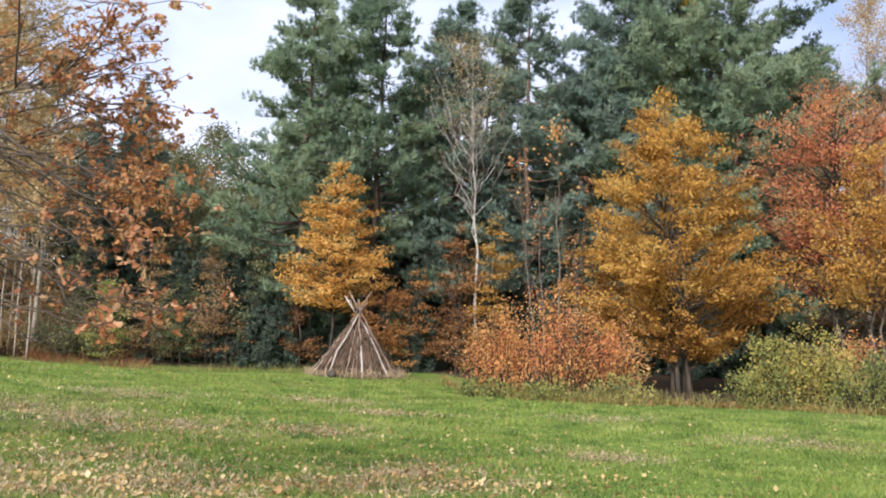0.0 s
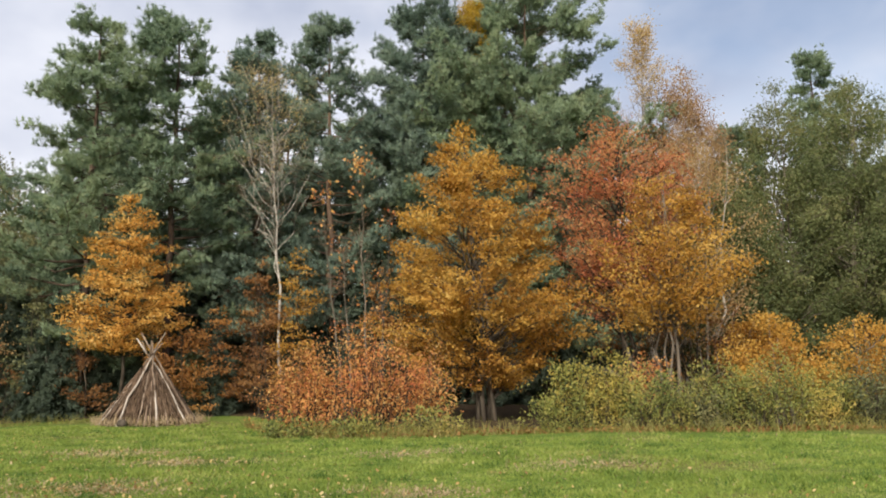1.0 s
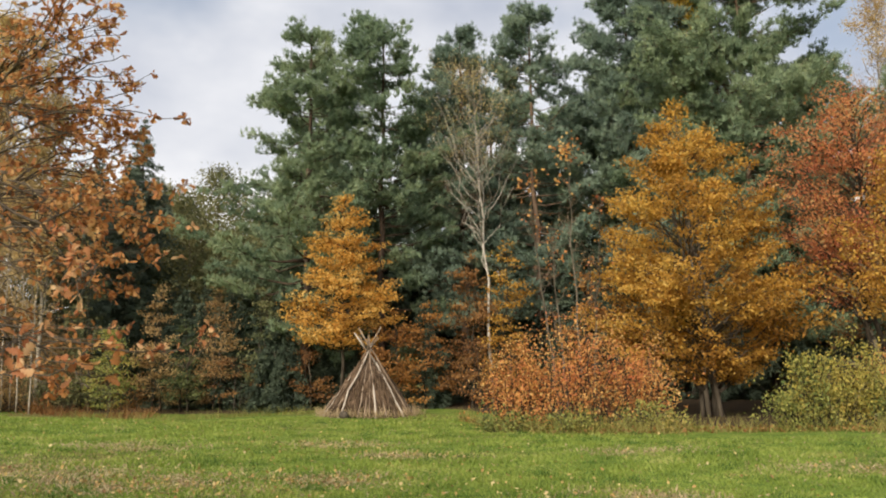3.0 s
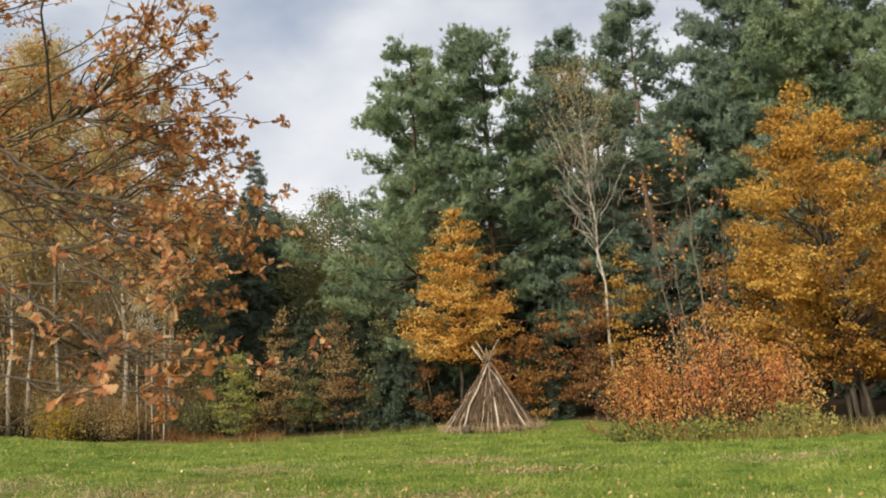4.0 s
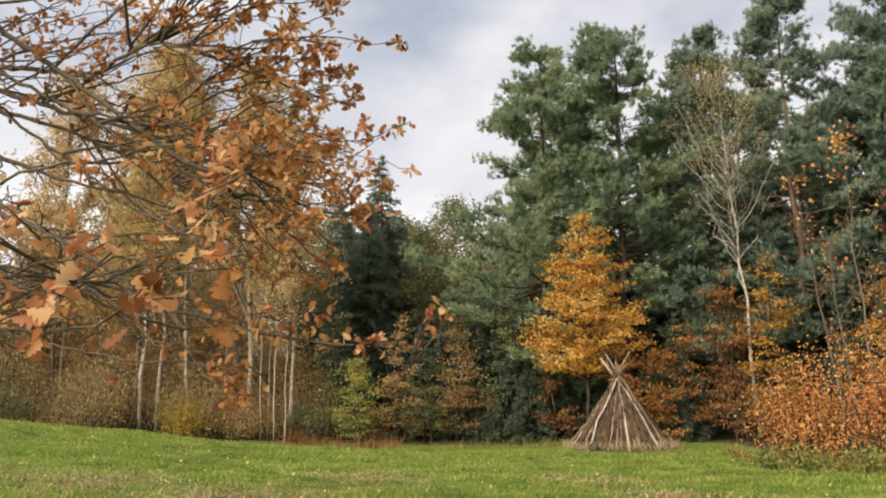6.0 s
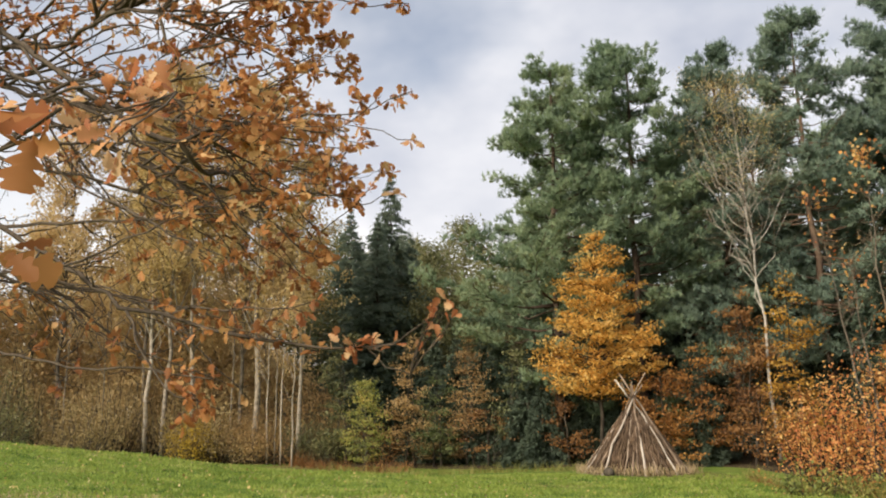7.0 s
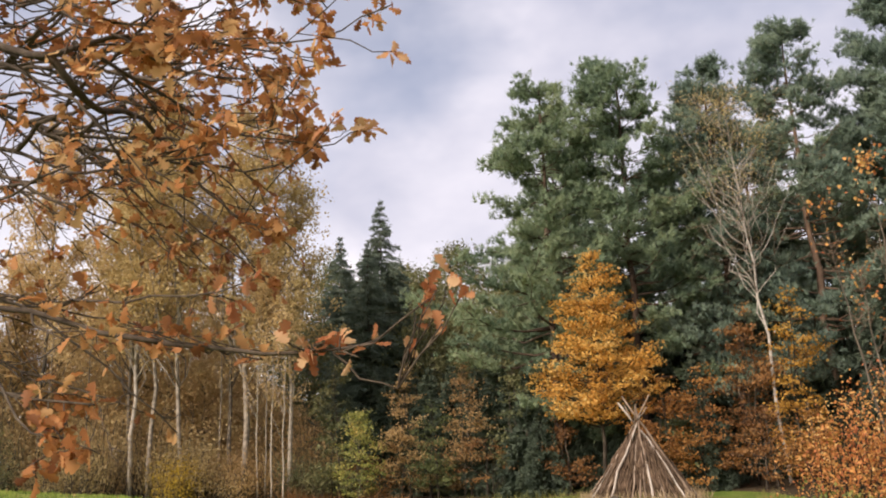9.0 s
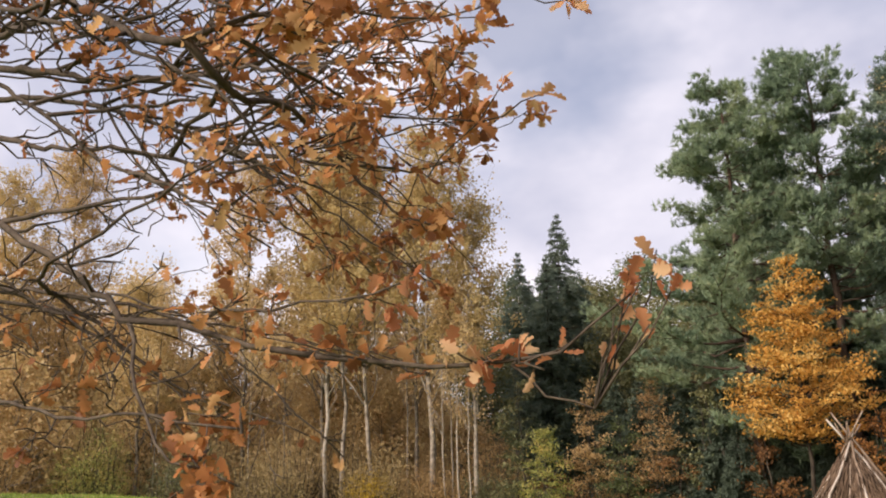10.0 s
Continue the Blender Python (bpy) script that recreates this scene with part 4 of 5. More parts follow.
for k, (x, y, h, ln) in enumerate([(2.9, 28.3, 9.0, -0.25), (2.2, 28.1, 7.8, -0.9), (3.2, 28.6, 7.2, 0.5), (2.5, 28.8, 6.0, -0.4)]):
    place(birch_tree(370 + k, h, "thin bare sapling with red-orange leaves at the tip", leaf_mat=COPPER, leaves=60 if k else 120, crown0=0.8 if k < 2 else 0.5, r=0.045, spread=0.5, bark_mat=GREYBARK, lean=(ln, 0.1), arms=12, leaf=0.11, name="sapling", group="saplings"), x, y)
for k, (x, y, h, r, m) in enumerate([(-2.4, 37.6, 4.6, 1.5, RUSSET), (-0.4, 36.8, 2.8, 1.4, RUST), (0.95, 38.6, 7.8, 1.25, GOLD), (-0.6, 39.8, 7.0, 1.5, RUST), (-3.9, 37.8, 4.4, 1.6, RUSSET), (3.9, 33.0, 6.0, 1.3, RUSSET), (0.9, 35.0, 3.0, 1.3, RUSSET), (-10.4, 41.2, 5.8, 1.5, OLIVE), (-12.7, 41.6, 6.4, 1.5, BROWN), (-8.0, 39.6, 3.6, 1.2, RUST), (-18.6, 40.6, 7.0, 1.5, OLIVE), (-15.4, 41.2, 6.0, 1.5, BROWN), (-14.0, 40.8, 4.4, 1.3, GREYGREEN), (-3.6, 38.6, 2.6, 1.2, GREYGREEN)]):
    place(spray_tree("understory_tree", "low rust-brown young tree at the wood's edge" if m in (RUSSET, RUST, BROWN) else "young olive-yellow tree at the wood's edge", 40 + k, [(0.5, 0.7 * r), (0.3 * h, r), (0.6 * h, 0.85 * r), (0.85 * h, 0.45 * r), (h, 0.1)], m, BARK,
                     limbs=int(7.5 * h * r / 1.4), per=13, leaf=0.1, spread=0.3, flat=0.25, tier=0.5, rise=0.2, trunk_r=0.05, stems=2, inner=0.2, ragged=0.25, group="young trees under the pines"), x, y)
place(birch_tree(51, 18.6, "tall thin birch with a tan leafy top", leaf_mat=TAN, leaves=5200, crown0=0.78, spread=0.85, leaf=0.08, arms=60), 17.5, 38.0)
place(birch_tree(58, 22.4, "yellow birch top rising out of the pines", leaf_mat=YELLOW, leaves=6000, crown0=0.82, spread=0.7, leaf=0.09, arms=40), 10.7, 43.6)
place(spray_tree("birch_tree", "brown-leaved birch clump with pale slender stems", 52, [(4.0, 1.6), (7.5, 2.3), (11.0, 2.4), (13.5, 1.8), (15.3, 0.9), (16.4, 0.2)], VEIL, BIRCHBARK,
                 limbs=260, per=34, leaf=0.085, spread=0.45, flat=0.8, rise=1.1, stems=5, trunk_r=0.09, splay=0.25, ragged=0.14, group="birches"), 19.0, 37.0)
place(leafy_tree("birch_tree", "brown-leaved birch clump with pale slender stems", "tree", 53, 11.5, 1.0, 2.6, BROWN, BIRCHBARK, clumps=220, per=66, spread=0.9, flat=0.8, leaf=0.085, stems=5, trunk_r=0.07, limbs=100, belly=0.5, group="birches"), 16.4, 32.0)
place(leafy_tree("understory_tree", "dark brown undergrowth tree behind the hedge", "tree", 59, 5.5, 0.3, 2.8, RUST, BARK, lobe=0.6, clumps=90, per=60, spread=0.6, flat=0.4, leaf=0.1, stems=4, trunk_r=0.05, limbs=50), 14.6, 29.5)
for k, (x, y, h, r) in enumerate([(22.0, 34.0, 14.6, 3.2), (26.2, 34.6, 15.4, 3.8), (31.4, 33.0, 15.0, 4.2), (18.8, 33.4, 10.0, 2.6), (29.0, 38.0, 16.5, 4.0)]):
    place(spray_tree("alder_tree", "grey-green leafy tree not yet turned", 55 + k, [(1.5, 0.7 * r), (0.35 * h, r), (0.6 * h, 0.95 * r), (0.82 * h, 0.65 * r), (0.95 * h, 0.3 * r), (h, 0.15)], GREYGREEN, GREYBARK,
                     limbs=200, per=36, leaf=0.1, spread=0.46, flat=0.7, stems=3, trunk_r=0.1, ragged=0.2, bare=0.1, group="green trees at the wood's edge"), x, y)
place(pine_tree(9, 24.4, 8.0, 2.6, 0.5, 0.9), 38.0, 53.0)
for k, (x, y, h, r) in enumerate([(15.5, 25.6, 3.8, 1.7), (18.2, 24.6, 3.5, 1.5), (21.5, 25.6, 4.2, 1.8), (14.6, 23.6, 2.8, 1.2)]):
    place(leafy_tree("young_maple", "low golden young tree in the undergrowth", "tree", 60 + k, h, 0.8, r, GOLD, GREYBARK, lobe=0.5, clumps=90, per=60, spread=0.5, leaf=0.09, stems=3, trunk_r=0.04, limbs=30, group="young trees in the hedge"), x, y)
for k, (x, y, h) in enumerate([(0.4, 23.1, 0.45), (1.9, 22.7, 0.6), (3.9, 22.6, 0.75)]):
    place(shrub("undergrowth", "low green weeds at the foot of the copper bush", 65 + k, h, 0.9, 0.6, HEDGE, leaves=1000, stems=18, leaf=0.07, clump=0.1, group="undergrowth", spiky=1.0), x, y)
place(shrub("copper_bush", "small orange-red bush behind the bramble hedge", 436, 2.3, 0.8, 0.7, COPPER, leaves=1500, stems=20, leaf=0.075, clump=0.13, group="copper bushes"), 10.7, 24.0)
place(shrub("undergrowth", "bright yellow bush at the start of the bramble hedge", 437, 1.8, 0.7, 0.6, HEDGEGOLD, leaves=2600, stems=30, leaf=0.065, clump=0.12, spiky=0.7, group="undergrowth"), 7.7, 22.1)
hx = np.linspace(7.4, 22.0, 15)
for k, x in enumerate(hx):
    y = float(np.interp(x, [4, 8, 13, 22], [22.8, 21.6, 21.0, 20.6])) + 0.5 * math.sin(k * 2.1)
    place(shrub("undergrowth", "green and yellow bramble undergrowth along the meadow", 70 + k, 1.6 + 0.4 * math.sin(k * 1.7), 1.0, 0.8, (HEDGE, HEDGEGOLD, HEDGE, OLIVE, HEDGE)[k % 5], leaves=4300, stems=38, leaf=0.062, clump=0.1, spiky=0.9, group="undergrowth"), x, y)


def fallen_log(seed, a, b, r, label):
    """A weathered dead stem with a splintered end and stubs of branches."""
    rng = np.random.default_rng(seed)
    root = tagged(new("fallen_log"), label, "log", "fallen timber behind the hedge")
    a, b = np.array(a, float), np.array(b, float)
    ls = bend(rng, a, b, 7, 0, 0.02)
    lines = [(ls, np.linspace(r, r * 0.6, 7))]
    d = unit(b - a)
    for k in range(5):
        lines.append((np.array([ls[-1] - d * 0.1, ls[-1] + d * rng.uniform(0.1, 0.4) + rng.normal(size=3) * 0.05]), np.array([r * 0.3, 0.006])))
    part("trunk", tube_mesh("trunk", lines, GREYBARK, 7), root)
    stubs = [(bend(rng, ls[j], ls[j] + rng.normal(size=3) * 0.45 + [0, 0, 0.2], 4, 0, 0.05), np.linspace(r * 0.35, 0.01, 4)) for j in (2, 3, 4, 5)]
    tagged(part("branchwork", tube_mesh("branchwork", stubs, GREYBARK, 4), root), kind="stuff")


fallen_log(401, (10.4, 28.0, 0.0), (13.2, 28.6, 2.0), 0.16, "grey broken trunk leaning over the undergrowth")
fallen_log(402, (13.9, 28.2, 0.0), (10.9, 27.6, 1.6), 0.12, "bleached fallen stem crossing another")
fallen_log(403, (11.2, 27.4, -0.05), (13.8, 27.8, 0.9), 0.11, "low fallen stem with stubs of branches")
fallen_log(404, (12.6, 28.6, 0.0), (11.4, 27.2, 2.3), 0.09, "splintered upright stump among fallen stems")

# ---- the far wood behind everything ----
def far_woods():
    rng = np.random.default_rng(200)
    n = 26000
    a = radians(-62) + rng.uniform(0, 1, n) * radians(142)
    d = 76 + rng.normal(size=n) * 2.5
    x, y = np.sin(-a) * d, np.cos(a) * d
    top = 8.5 + 2.2 * np.sin(a * 9) + 1.5 * np.sin(a * 23 + 1) + 1.0 * np.sin(a * 51)
    z = rng.uniform(0, 1, n) ** 0.9 * top
    v = kites(rng, np.stack([x, y, z], 1), np.full(n, 1.0), 0.7, 0.3)
    tagged(new("far_woods", quads("far_woods", v, FARLEAF)), "distant olive-brown woods behind the trees", "woods", kind="stuff")


far_woods()

# ---- the wood on the west side ----
olives = [place(leafy_tree("wood_tree", "far olive-green rounded tree", "tree", 91, 17.8, 3.0, 4.8, OLIVE, BARK, clumps=300, per=110, spread=1.5, flat=0.55, leaf=0.15, trunk_r=0.2, limbs=20), -32.0, 67.0),
          place(leafy_tree("wood_tree", "tall tan-leaved tree in the wood", "tree", 92, 13.0, 1.0, 3.2, TAN, GREYBARK, clumps=380, per=44, spread=1.3, flat=0.6, leaf=0.16, trunk_r=0.13, stems=3, limbs=36), -31.0, 46.0),
          place(leafy_tree("wood_tree", "low brown leafy tree in the wood", "tree", 93, 7.0, 0.4, 2.6, TAN, GREYBARK, clumps=140, per=38, spread=0.95, flat=0.5, leaf=0.16, trunk_r=0.06, stems=4, limbs=40), -27.5, 43.0),
          place(leafy_tree("wood_tree", "slender olive-green tree in the wood", "tree", 94, 10.5, 1.0, 2.1, OLIVE, GREYBARK, clumps=170, per=54, spread=0.95, flat=0.4, leaf=0.14, trunk_r=0.08, stems=2, limbs=40), -14.6, 50.0)]
domes = place(leafy_tree("wood_tree", "dense olive-green round-topped tree in the far wood", "tree", 95, 17.6, 1.5, 4.6, OLIVE, BARK, clumps=420, per=64, spread=1.2, flat=0.6, leaf=0.19, trunk_r=0.2, limbs=24, noise_amp=0.15), -20.4, 66.0)
for k, (x, y, s) in enumerate([(-14.6, 63, 0.86), (-26.0, 62, 0.84), (-17.6, 57, 0.62), (-20.6, 58, 0.8), (-22.6, 60, 0.86)]):
    copy_thing(domes, pose(x, y, -0.2, 0, 0, 130 * k) @ Matrix.Scale(s, 4))
for k, (x, y, s, i) in enumerate([(-14.5, 70, 0.95, 0), (-28, 70, 0.95, 0), (-10, 60, 0.85, 0), (-37, 66, 0.9, 0), (-46, 62, 0.95, 0), (-36, 58, 1.1, 1), (-42, 52, 1.0, 1),
                                  (-37, 43, 0.9, 1), (-45, 42, 1.0, 1), (-52, 44, 1.05, 1), (-46, 36, 1.1, 1), (-41, 38, 1.1, 1), (-46.5, 30, 1.1, 1), (-50, 34, 1.1, 1), (-44, 27, 1.1, 2), (-39.5, 29.5, 1.2, 2), (-32, 52, 0.8, 1),
                                  (-24.0, 45, 0.8, 2), (-31, 41, 0.9, 2), (-34.5, 38.5, 0.95, 2), (-38, 36, 1.0, 2), (-42, 32.5, 1.0, 2), (-28, 47, 1.1, 2), (-40, 47, 1.2, 2),
                                  (-55, 31, 1.2, 1), (-58, 40, 1.25, 1), (-53, 23, 1.2, 1), (-62, 48, 1.3, 1), (-36, 48, 1.15, 1), (-17.5, 50, 1.05, 3), (-20.2, 54, 1.1, 3), (-25.5, 52, 1.0, 3), (-13.2, 55, 1.2, 3)]):
    copy_thing(olives[i], pose(x, y, float(ground_z(x, y)) - 0.1, 0, 0, 77 * k) @ Matrix.Scale(s, 4))
LEFT = [(-22.3, 39.0, 18.5, 1), (-26.6, 38.0, 19.5, 2), (-24.9, 38.2, 19.0, 3), (-29.8, 40.4, 19.5, 4), (-20.9, 40.6, 15.0, 5), (-32.4, 37.4, 18.5, 6), (-36.5, 34.4, 11.5, 7), (-27.6, 38.0, 17.0, 8), (-25.0, 42.0, 17.0, 9), (-31.0, 42.5, 17.5, 10), (-34.8, 38.0, 12.5, 11), (-40.5, 37.0, 12.5, 12), (-45.6, 36.2, 22.0, 13), (-48.0, 34.0, 20.0, 14)]
for x, y, h, s in LEFT:
    place(birch_tree(100 + s, h, "white-stemmed birch with brown-gold leaves", leaf_mat=TAN if s in (6, 9, 11, 12, 13) else BIRCHLEAF, leaves=int(730 * h), crown0=0.34, spread=1.35, arms=48, leaf=0.13, bark_mat=GREYBARK if s in (4, 6, 7, 10, 11, 12, 13, 14) else WOODBARK, lean=(-1.6, 0) if s == 3 else (0, 0), r=0.16 if s == 1 else 0.12), x, y)
for k, (x, y, h) in enumerate([(-21.4, 38.6, 11.0), (-21.05, 38.7, 12.5), (-20.7, 38.6, 10.5), (-19.9, 38.2, 9.0), (-24.0, 39.6, 13.0), (-28.8, 36.4, 12.0), (-33.8, 33.2, 12.5), (-30.6, 36.0, 11.0)]):
    place(birch_tree(140 + k, h, "thin pale young stem with few leaves", leaf_mat=TAN, leaves=1500, crown0=0.4, r=0.042, spread=0.7, arms=18, leaf=0.1, bark_mat=GREYBARK if k > 4 else WOODBARK), x, y)
for k, (x, y, h, m) in enumerate([(-20.0, 41.0, 2.0, OLIVE), (-24.2, 36.8, 1.8, YELLOW), (-22.5, 38.8, 2.2, BROWN), (-24.2, 37.8, 2.6, DULL), (-28.5, 35.0, 3.0, DULL), (-31.5, 33.0, 3.4, OLIVE), (-34.5, 30.4, 3.6, HEDGE), (-17.8, 42.8, 1.6, RUST), (-37.5, 27, 3.8, BROWN),
                                  (-26.8, 38.6, 4.2, DULL), (-29.6, 37.6, 4.6, TAN), (-33.0, 35.0, 5.0, DULL), (-21.0, 42.4, 3.6, BROWN), (-36.4, 31.6, 5.0, DULL)]):
    place(shrub("thicket", "brownish thicket of thin stems at the wood's edge", 120 + k, h, 1.0 if m is YELLOW else 2.0, 1.0 if m is YELLOW else 1.5, m, leaves=2600 if m is YELLOW else 6400, stems=54, leaf=0.078, clump=0.26, group="thickets"), x, y)
place(leafy_tree("understory_tree", "slim young green-leaved tree before the dark spruces", "tree", 160, 4.2, 0.3, 0.8, HEDGE, GREYBARK, clumps=70, per=40, spread=0.5, flat=0.3, leaf=0.09, trunk_r=0.03, limbs=30), -16.6, 38.6)
place(leafy_tree("understory_tree", "low russet young tree before the dark spruces", "tree", 161, 2.8, 0.5, 1.5, RUST, BARK, clumps=18, per=40, spread=0.6, flat=0.2, leaf=0.09, trunk_r=0.04, limbs=30, stems=2), -11.6, 40.4)


# ---- the oak beside the path ----
def oak_leaf_shape(curl, twist, broad):
    """A lobed oak leaf one unit long, along +x, curled along its length: points and faces."""
    s = np.array([0, 0.16, 0.22, 0.3, 0.36, 0.44, 0.5, 0.58, 0.66, 0.74, 0.8, 0.88, 0.95, 1.0])
    w = np.array([0.012, 0.018, 0.12, 0.15, 0.07, 0.2, 0.25, 0.11, 0.28, 0.3, 0.16, 0.22, 0.17, 0.05]) * broad
    k = len(s)
    z = curl * (s ** 2) - 0.04 * s
    mid = np.stack([s, 0 * s, z], 1)
    lift = 0.35 * w
    left = np.stack([s + 0.25 * w, w, z + lift + twist * w * s], 1)
    right = np.stack([s + 0.22 * w, -1.05 * w, z + lift - twist * w * s], 1)
    f = []
    for i in range(k - 1):
        f += [(i, i + 1, k + 1 + i, k + i), (i + 1, i, 2 * k + i, 2 * k + 1 + i)]
    return np.concatenate([mid, left, right]), f


OAK_SHAPES = [oak_leaf_shape(c, t, b) for c, t, b in ((0.2, 0.3, 1.0), (-0.35, -0.4, 0.95), (0.05, 0.5, 1.15), (-0.55, 0.2, 0.85), (0.45, -0.2, 1.05), (-0.1, 0.1, 1.1))]


def oak():
    rng = np.random.default_rng(77)
    root = tagged(new("oak_tree"), "near oak with bare dark boughs and curled rust-brown leaves", "tree")
    T = np.array([-8.4, 8.6, 0.0])
    gz = float(ground_z(T[0], T[1]))
    trunk = np.array([T + (0, 0, gz - 0.2), T + (0.03, 0, 1.0 + gz), T + (0.1, 0.05, 2.6), T + (0.05, -0.1, 4.2), T + (0.2, 0, 6.0), T + (0.1, 0.1, 8.5)])
    lines = [(trunk, np.array([0.36, 0.28, 0.25, 0.2, 0.13, 0.04]))]
    spots = []      # (place, growing direction, leaves)
    wood = []       # places along the main boughs

    def fullness(p):
        """How leafy the crown is: thick in its outer rim, thin and airy towards the trunk, ragged low down."""
        if p[1] < 5.7:
            return 0.8
        high = float(np.clip((p[2] - 1.75) / 0.35, 0.6, 1.0))
        if p[1] > 7.8:
            return 0.7 * high
        rim = float(np.clip((p[0] + 3.3) / 0.5, 0.0, 1.0))
        inner = 0.14 + 0.5 * float(np.clip((p[2] - 2.9) / 0.3, 0.0, 1.0))
        return (inner + (1 - inner) * rim) * high * (0.6 if 2.0 < p[2] < 2.55 and p[0] < -2.75 else 1.0)

    def shoot(a, d, length, r, level, leafy):
        """A twig from a along d, with side twigs and a rosette of leaves at its end."""
        k = 6 if level == 0 else 4
        ls = bend(rng, a, a + d * length, k, 0.03, 0.09)
        lines.append((ls, np.linspace(r, max(0.0016, 0.3 * r), k)))
        if rng.uniform() < leafy * fullness(ls[-1]):
            spots.append((ls[-1], unit(ls[-1] - ls[-2]), rng.integers(3, 8)))
        if level < 2:
            for q in range(rng.integers(2, 4) if level == 0 else rng.integers(0, 2)):
                j = rng.integers(1, k)
                dd = unit(d + rng.normal(size=3) * [0.75, 0.75, 0.6])
                shoot(ls[j], dd, length * rng.uniform(0.3, 0.6), max(0.0022, r * 0.55), level + 1, leafy)
            for j in range(2, k):
                if rng.uniform() < 0.25 * leafy * fullness(ls[j]):
                    spots.append((ls[j], unit(rng.normal(size=3) + d), rng.integers(1, 4)))

    def limb(*pts, r0=0.02, r1=0.003, leafy=0.8, every=0.16, reach=0.45, first=0.2, rise=0.1, smooth=2):
        """A bough through the given places, tapering from r0 to r1, with side shoots."""
        pts = np.array(pts, float)
        seg = np.concatenate([[0], np.cumsum(np.linalg.norm(np.diff(pts, axis=0), axis=1))])
        n = max(5, int(seg[-1] / 0.1) + 2)
        at = np.linspace(0, seg[-1], n)
        ls = np.stack([np.interp(at, seg, pts[:, c]) for c in range(3)], 1)
        for _ in range(smooth):
            ls[1:-1] = 0.25 * ls[:-2] + 0.5 * ls[1:-1] + 0.25 * ls[2:]
        ls[1:-1] += rng.normal(size=(n - 2, 3)) * 0.007
        rad = r1 + (r0 - r1) * np.linspace(1, 0, n) ** 1.15
        lines.append((ls, rad))
        if r0 > 0.02:
            wood.append(ls)
        side = rng.choice([-1, 1])
        for e in np.arange(first * seg[-1], seg[-1], every):
            i = min(int(e / seg[-1] * (n - 1)), n - 2)
            if ls[i][0] < -5.2:
                continue
            side = -side
            fwd = unit(ls[i + 1] - ls[i])
            d = unit(fwd * rng.uniform(0.6, 1.2) + unit(np.cross(fwd, [0, 0, 1])) * side * rng.uniform(0.3, 0.9) + np.array([0, 0, rng.normal() * 0.45 + rise]))
            shoot(ls[i], d, reach * rng.uniform(0.5, 1.15) * (1.15 - 0.6 * e / seg[-1]), min(0.007, rad[i] * 0.55), 0, leafy)
        spots.append((ls[-1], unit(ls[-1] - ls[-3]), 3))
        return ls

    def joint(want, tip):
        """The place on a main bough nearest to want, on the trunk's side of tip."""
        stock = np.concatenate(wood)
        stock = stock[(stock[:, 0] < tip[0] - 0.55) & (np.abs(stock[:, 2] - tip[2]) < 0.9)]
        return stock[np.argmin(np.linalg.norm(stock - want, axis=1))]

    def sprig(*places):
        """Leaves at given places on short stalks from the nearest wood."""
        ends = np.concatenate([l[0] for l in lines[-14:]])
        for p in places:
            p = np.array(p, float)
            a = ends[np.argmin(np.linalg.norm(ends - p, axis=1))]
            if np.linalg.norm(p - a) > 0.005:
                lines.append((bend(rng, a, p, 4, 0, 0.06), np.linspace(0.0028, 0.0016, 4)))
            spots.append((p, unit(p - a + 1e-4), rng.integers(2, 5)))

    high, low = tuple(trunk[3]), tuple(trunk[2])
    # the long low bough with its rising tip and the twig that drops from it
    limb(low, (-6.2, 7.3, 2.95), (-5.0, 6.95, 2.66), (-4.17, 6.75, 2.32), (-3.89, 6.7, 2.18), (-3.58, 6.65, 2.02), (-3.33, 6.62, 1.88), (-3.15, 6.65, 1.84), (-2.98, 6.66, 1.79), (-2.8, 6.68, 1.75),
         r0=0.036, r1=0.007, leafy=0.9, every=0.2, reach=0.4, first=0.5, smooth=1)
    limb((-2.8, 6.68, 1.75), (-2.61, 6.7, 1.72), (-2.48, 6.72, 1.7), (-2.36, 6.75, 1.7), (-2.24, 6.74, 1.72), (-2.16, 6.72, 1.75), (-2.09, 6.7, 1.8), r0=0.008, r1=0.0022, leafy=0.5, every=0.3, reach=0.12, smooth=1)
    limb((-2.36, 6.75, 1.7), (-2.3, 6.73, 1.64), (-2.24, 6.72, 1.6), (-2.18, 6.72, 1.6), r0=0.0034, r1=0.0018, leafy=0.0, every=1.0, reach=0.05)
    spots.pop()
    sprig((-2.07, 6.7, 1.82), (-2.04, 6.72, 1.88), (-2.06, 6.7, 1.74), (-2.09, 6.7, 1.84), (-2.16, 6.75, 1.7), (-2.23, 6.75, 1.73), (-2.28, 6.73, 1.68), (-2.34, 6.75, 1.74), (-2.43, 6.72, 1.73), (-2.51, 6.7, 1.76),
          (-2.67, 6.68, 1.75), (-2.75, 6.68, 1.77), (-2.13, 6.72, 1.77), (-2.88, 6.6, 1.79), (-2.78, 6.6, 1.76), (-2.01, 6.68, 1.79))
    limb((-3.15, 6.65, 1.86), (-3.05, 6.65, 1.88), (-2.9, 6.6, 1.86), (-2.74, 6.6, 1.84), (-2.55, 6.6, 1.86), (-2.49, 6.6, 1.87), r0=0.005, r1=0.002, leafy=0.7, every=0.2, reach=0.15)
    sprig((-3.09, 6.6, 1.87), (-3.04, 6.6, 1.88), (-2.94, 6.6, 1.86))
    limb((-3.35, 6.62, 1.88), (-3.18, 6.5, 1.7), (-3.01, 6.42, 1.56), (-2.91, 6.4, 1.5), (-2.75, 6.4, 1.48), r0=0.006, r1=0.002, leafy=0.2, every=0.3, reach=0.15)
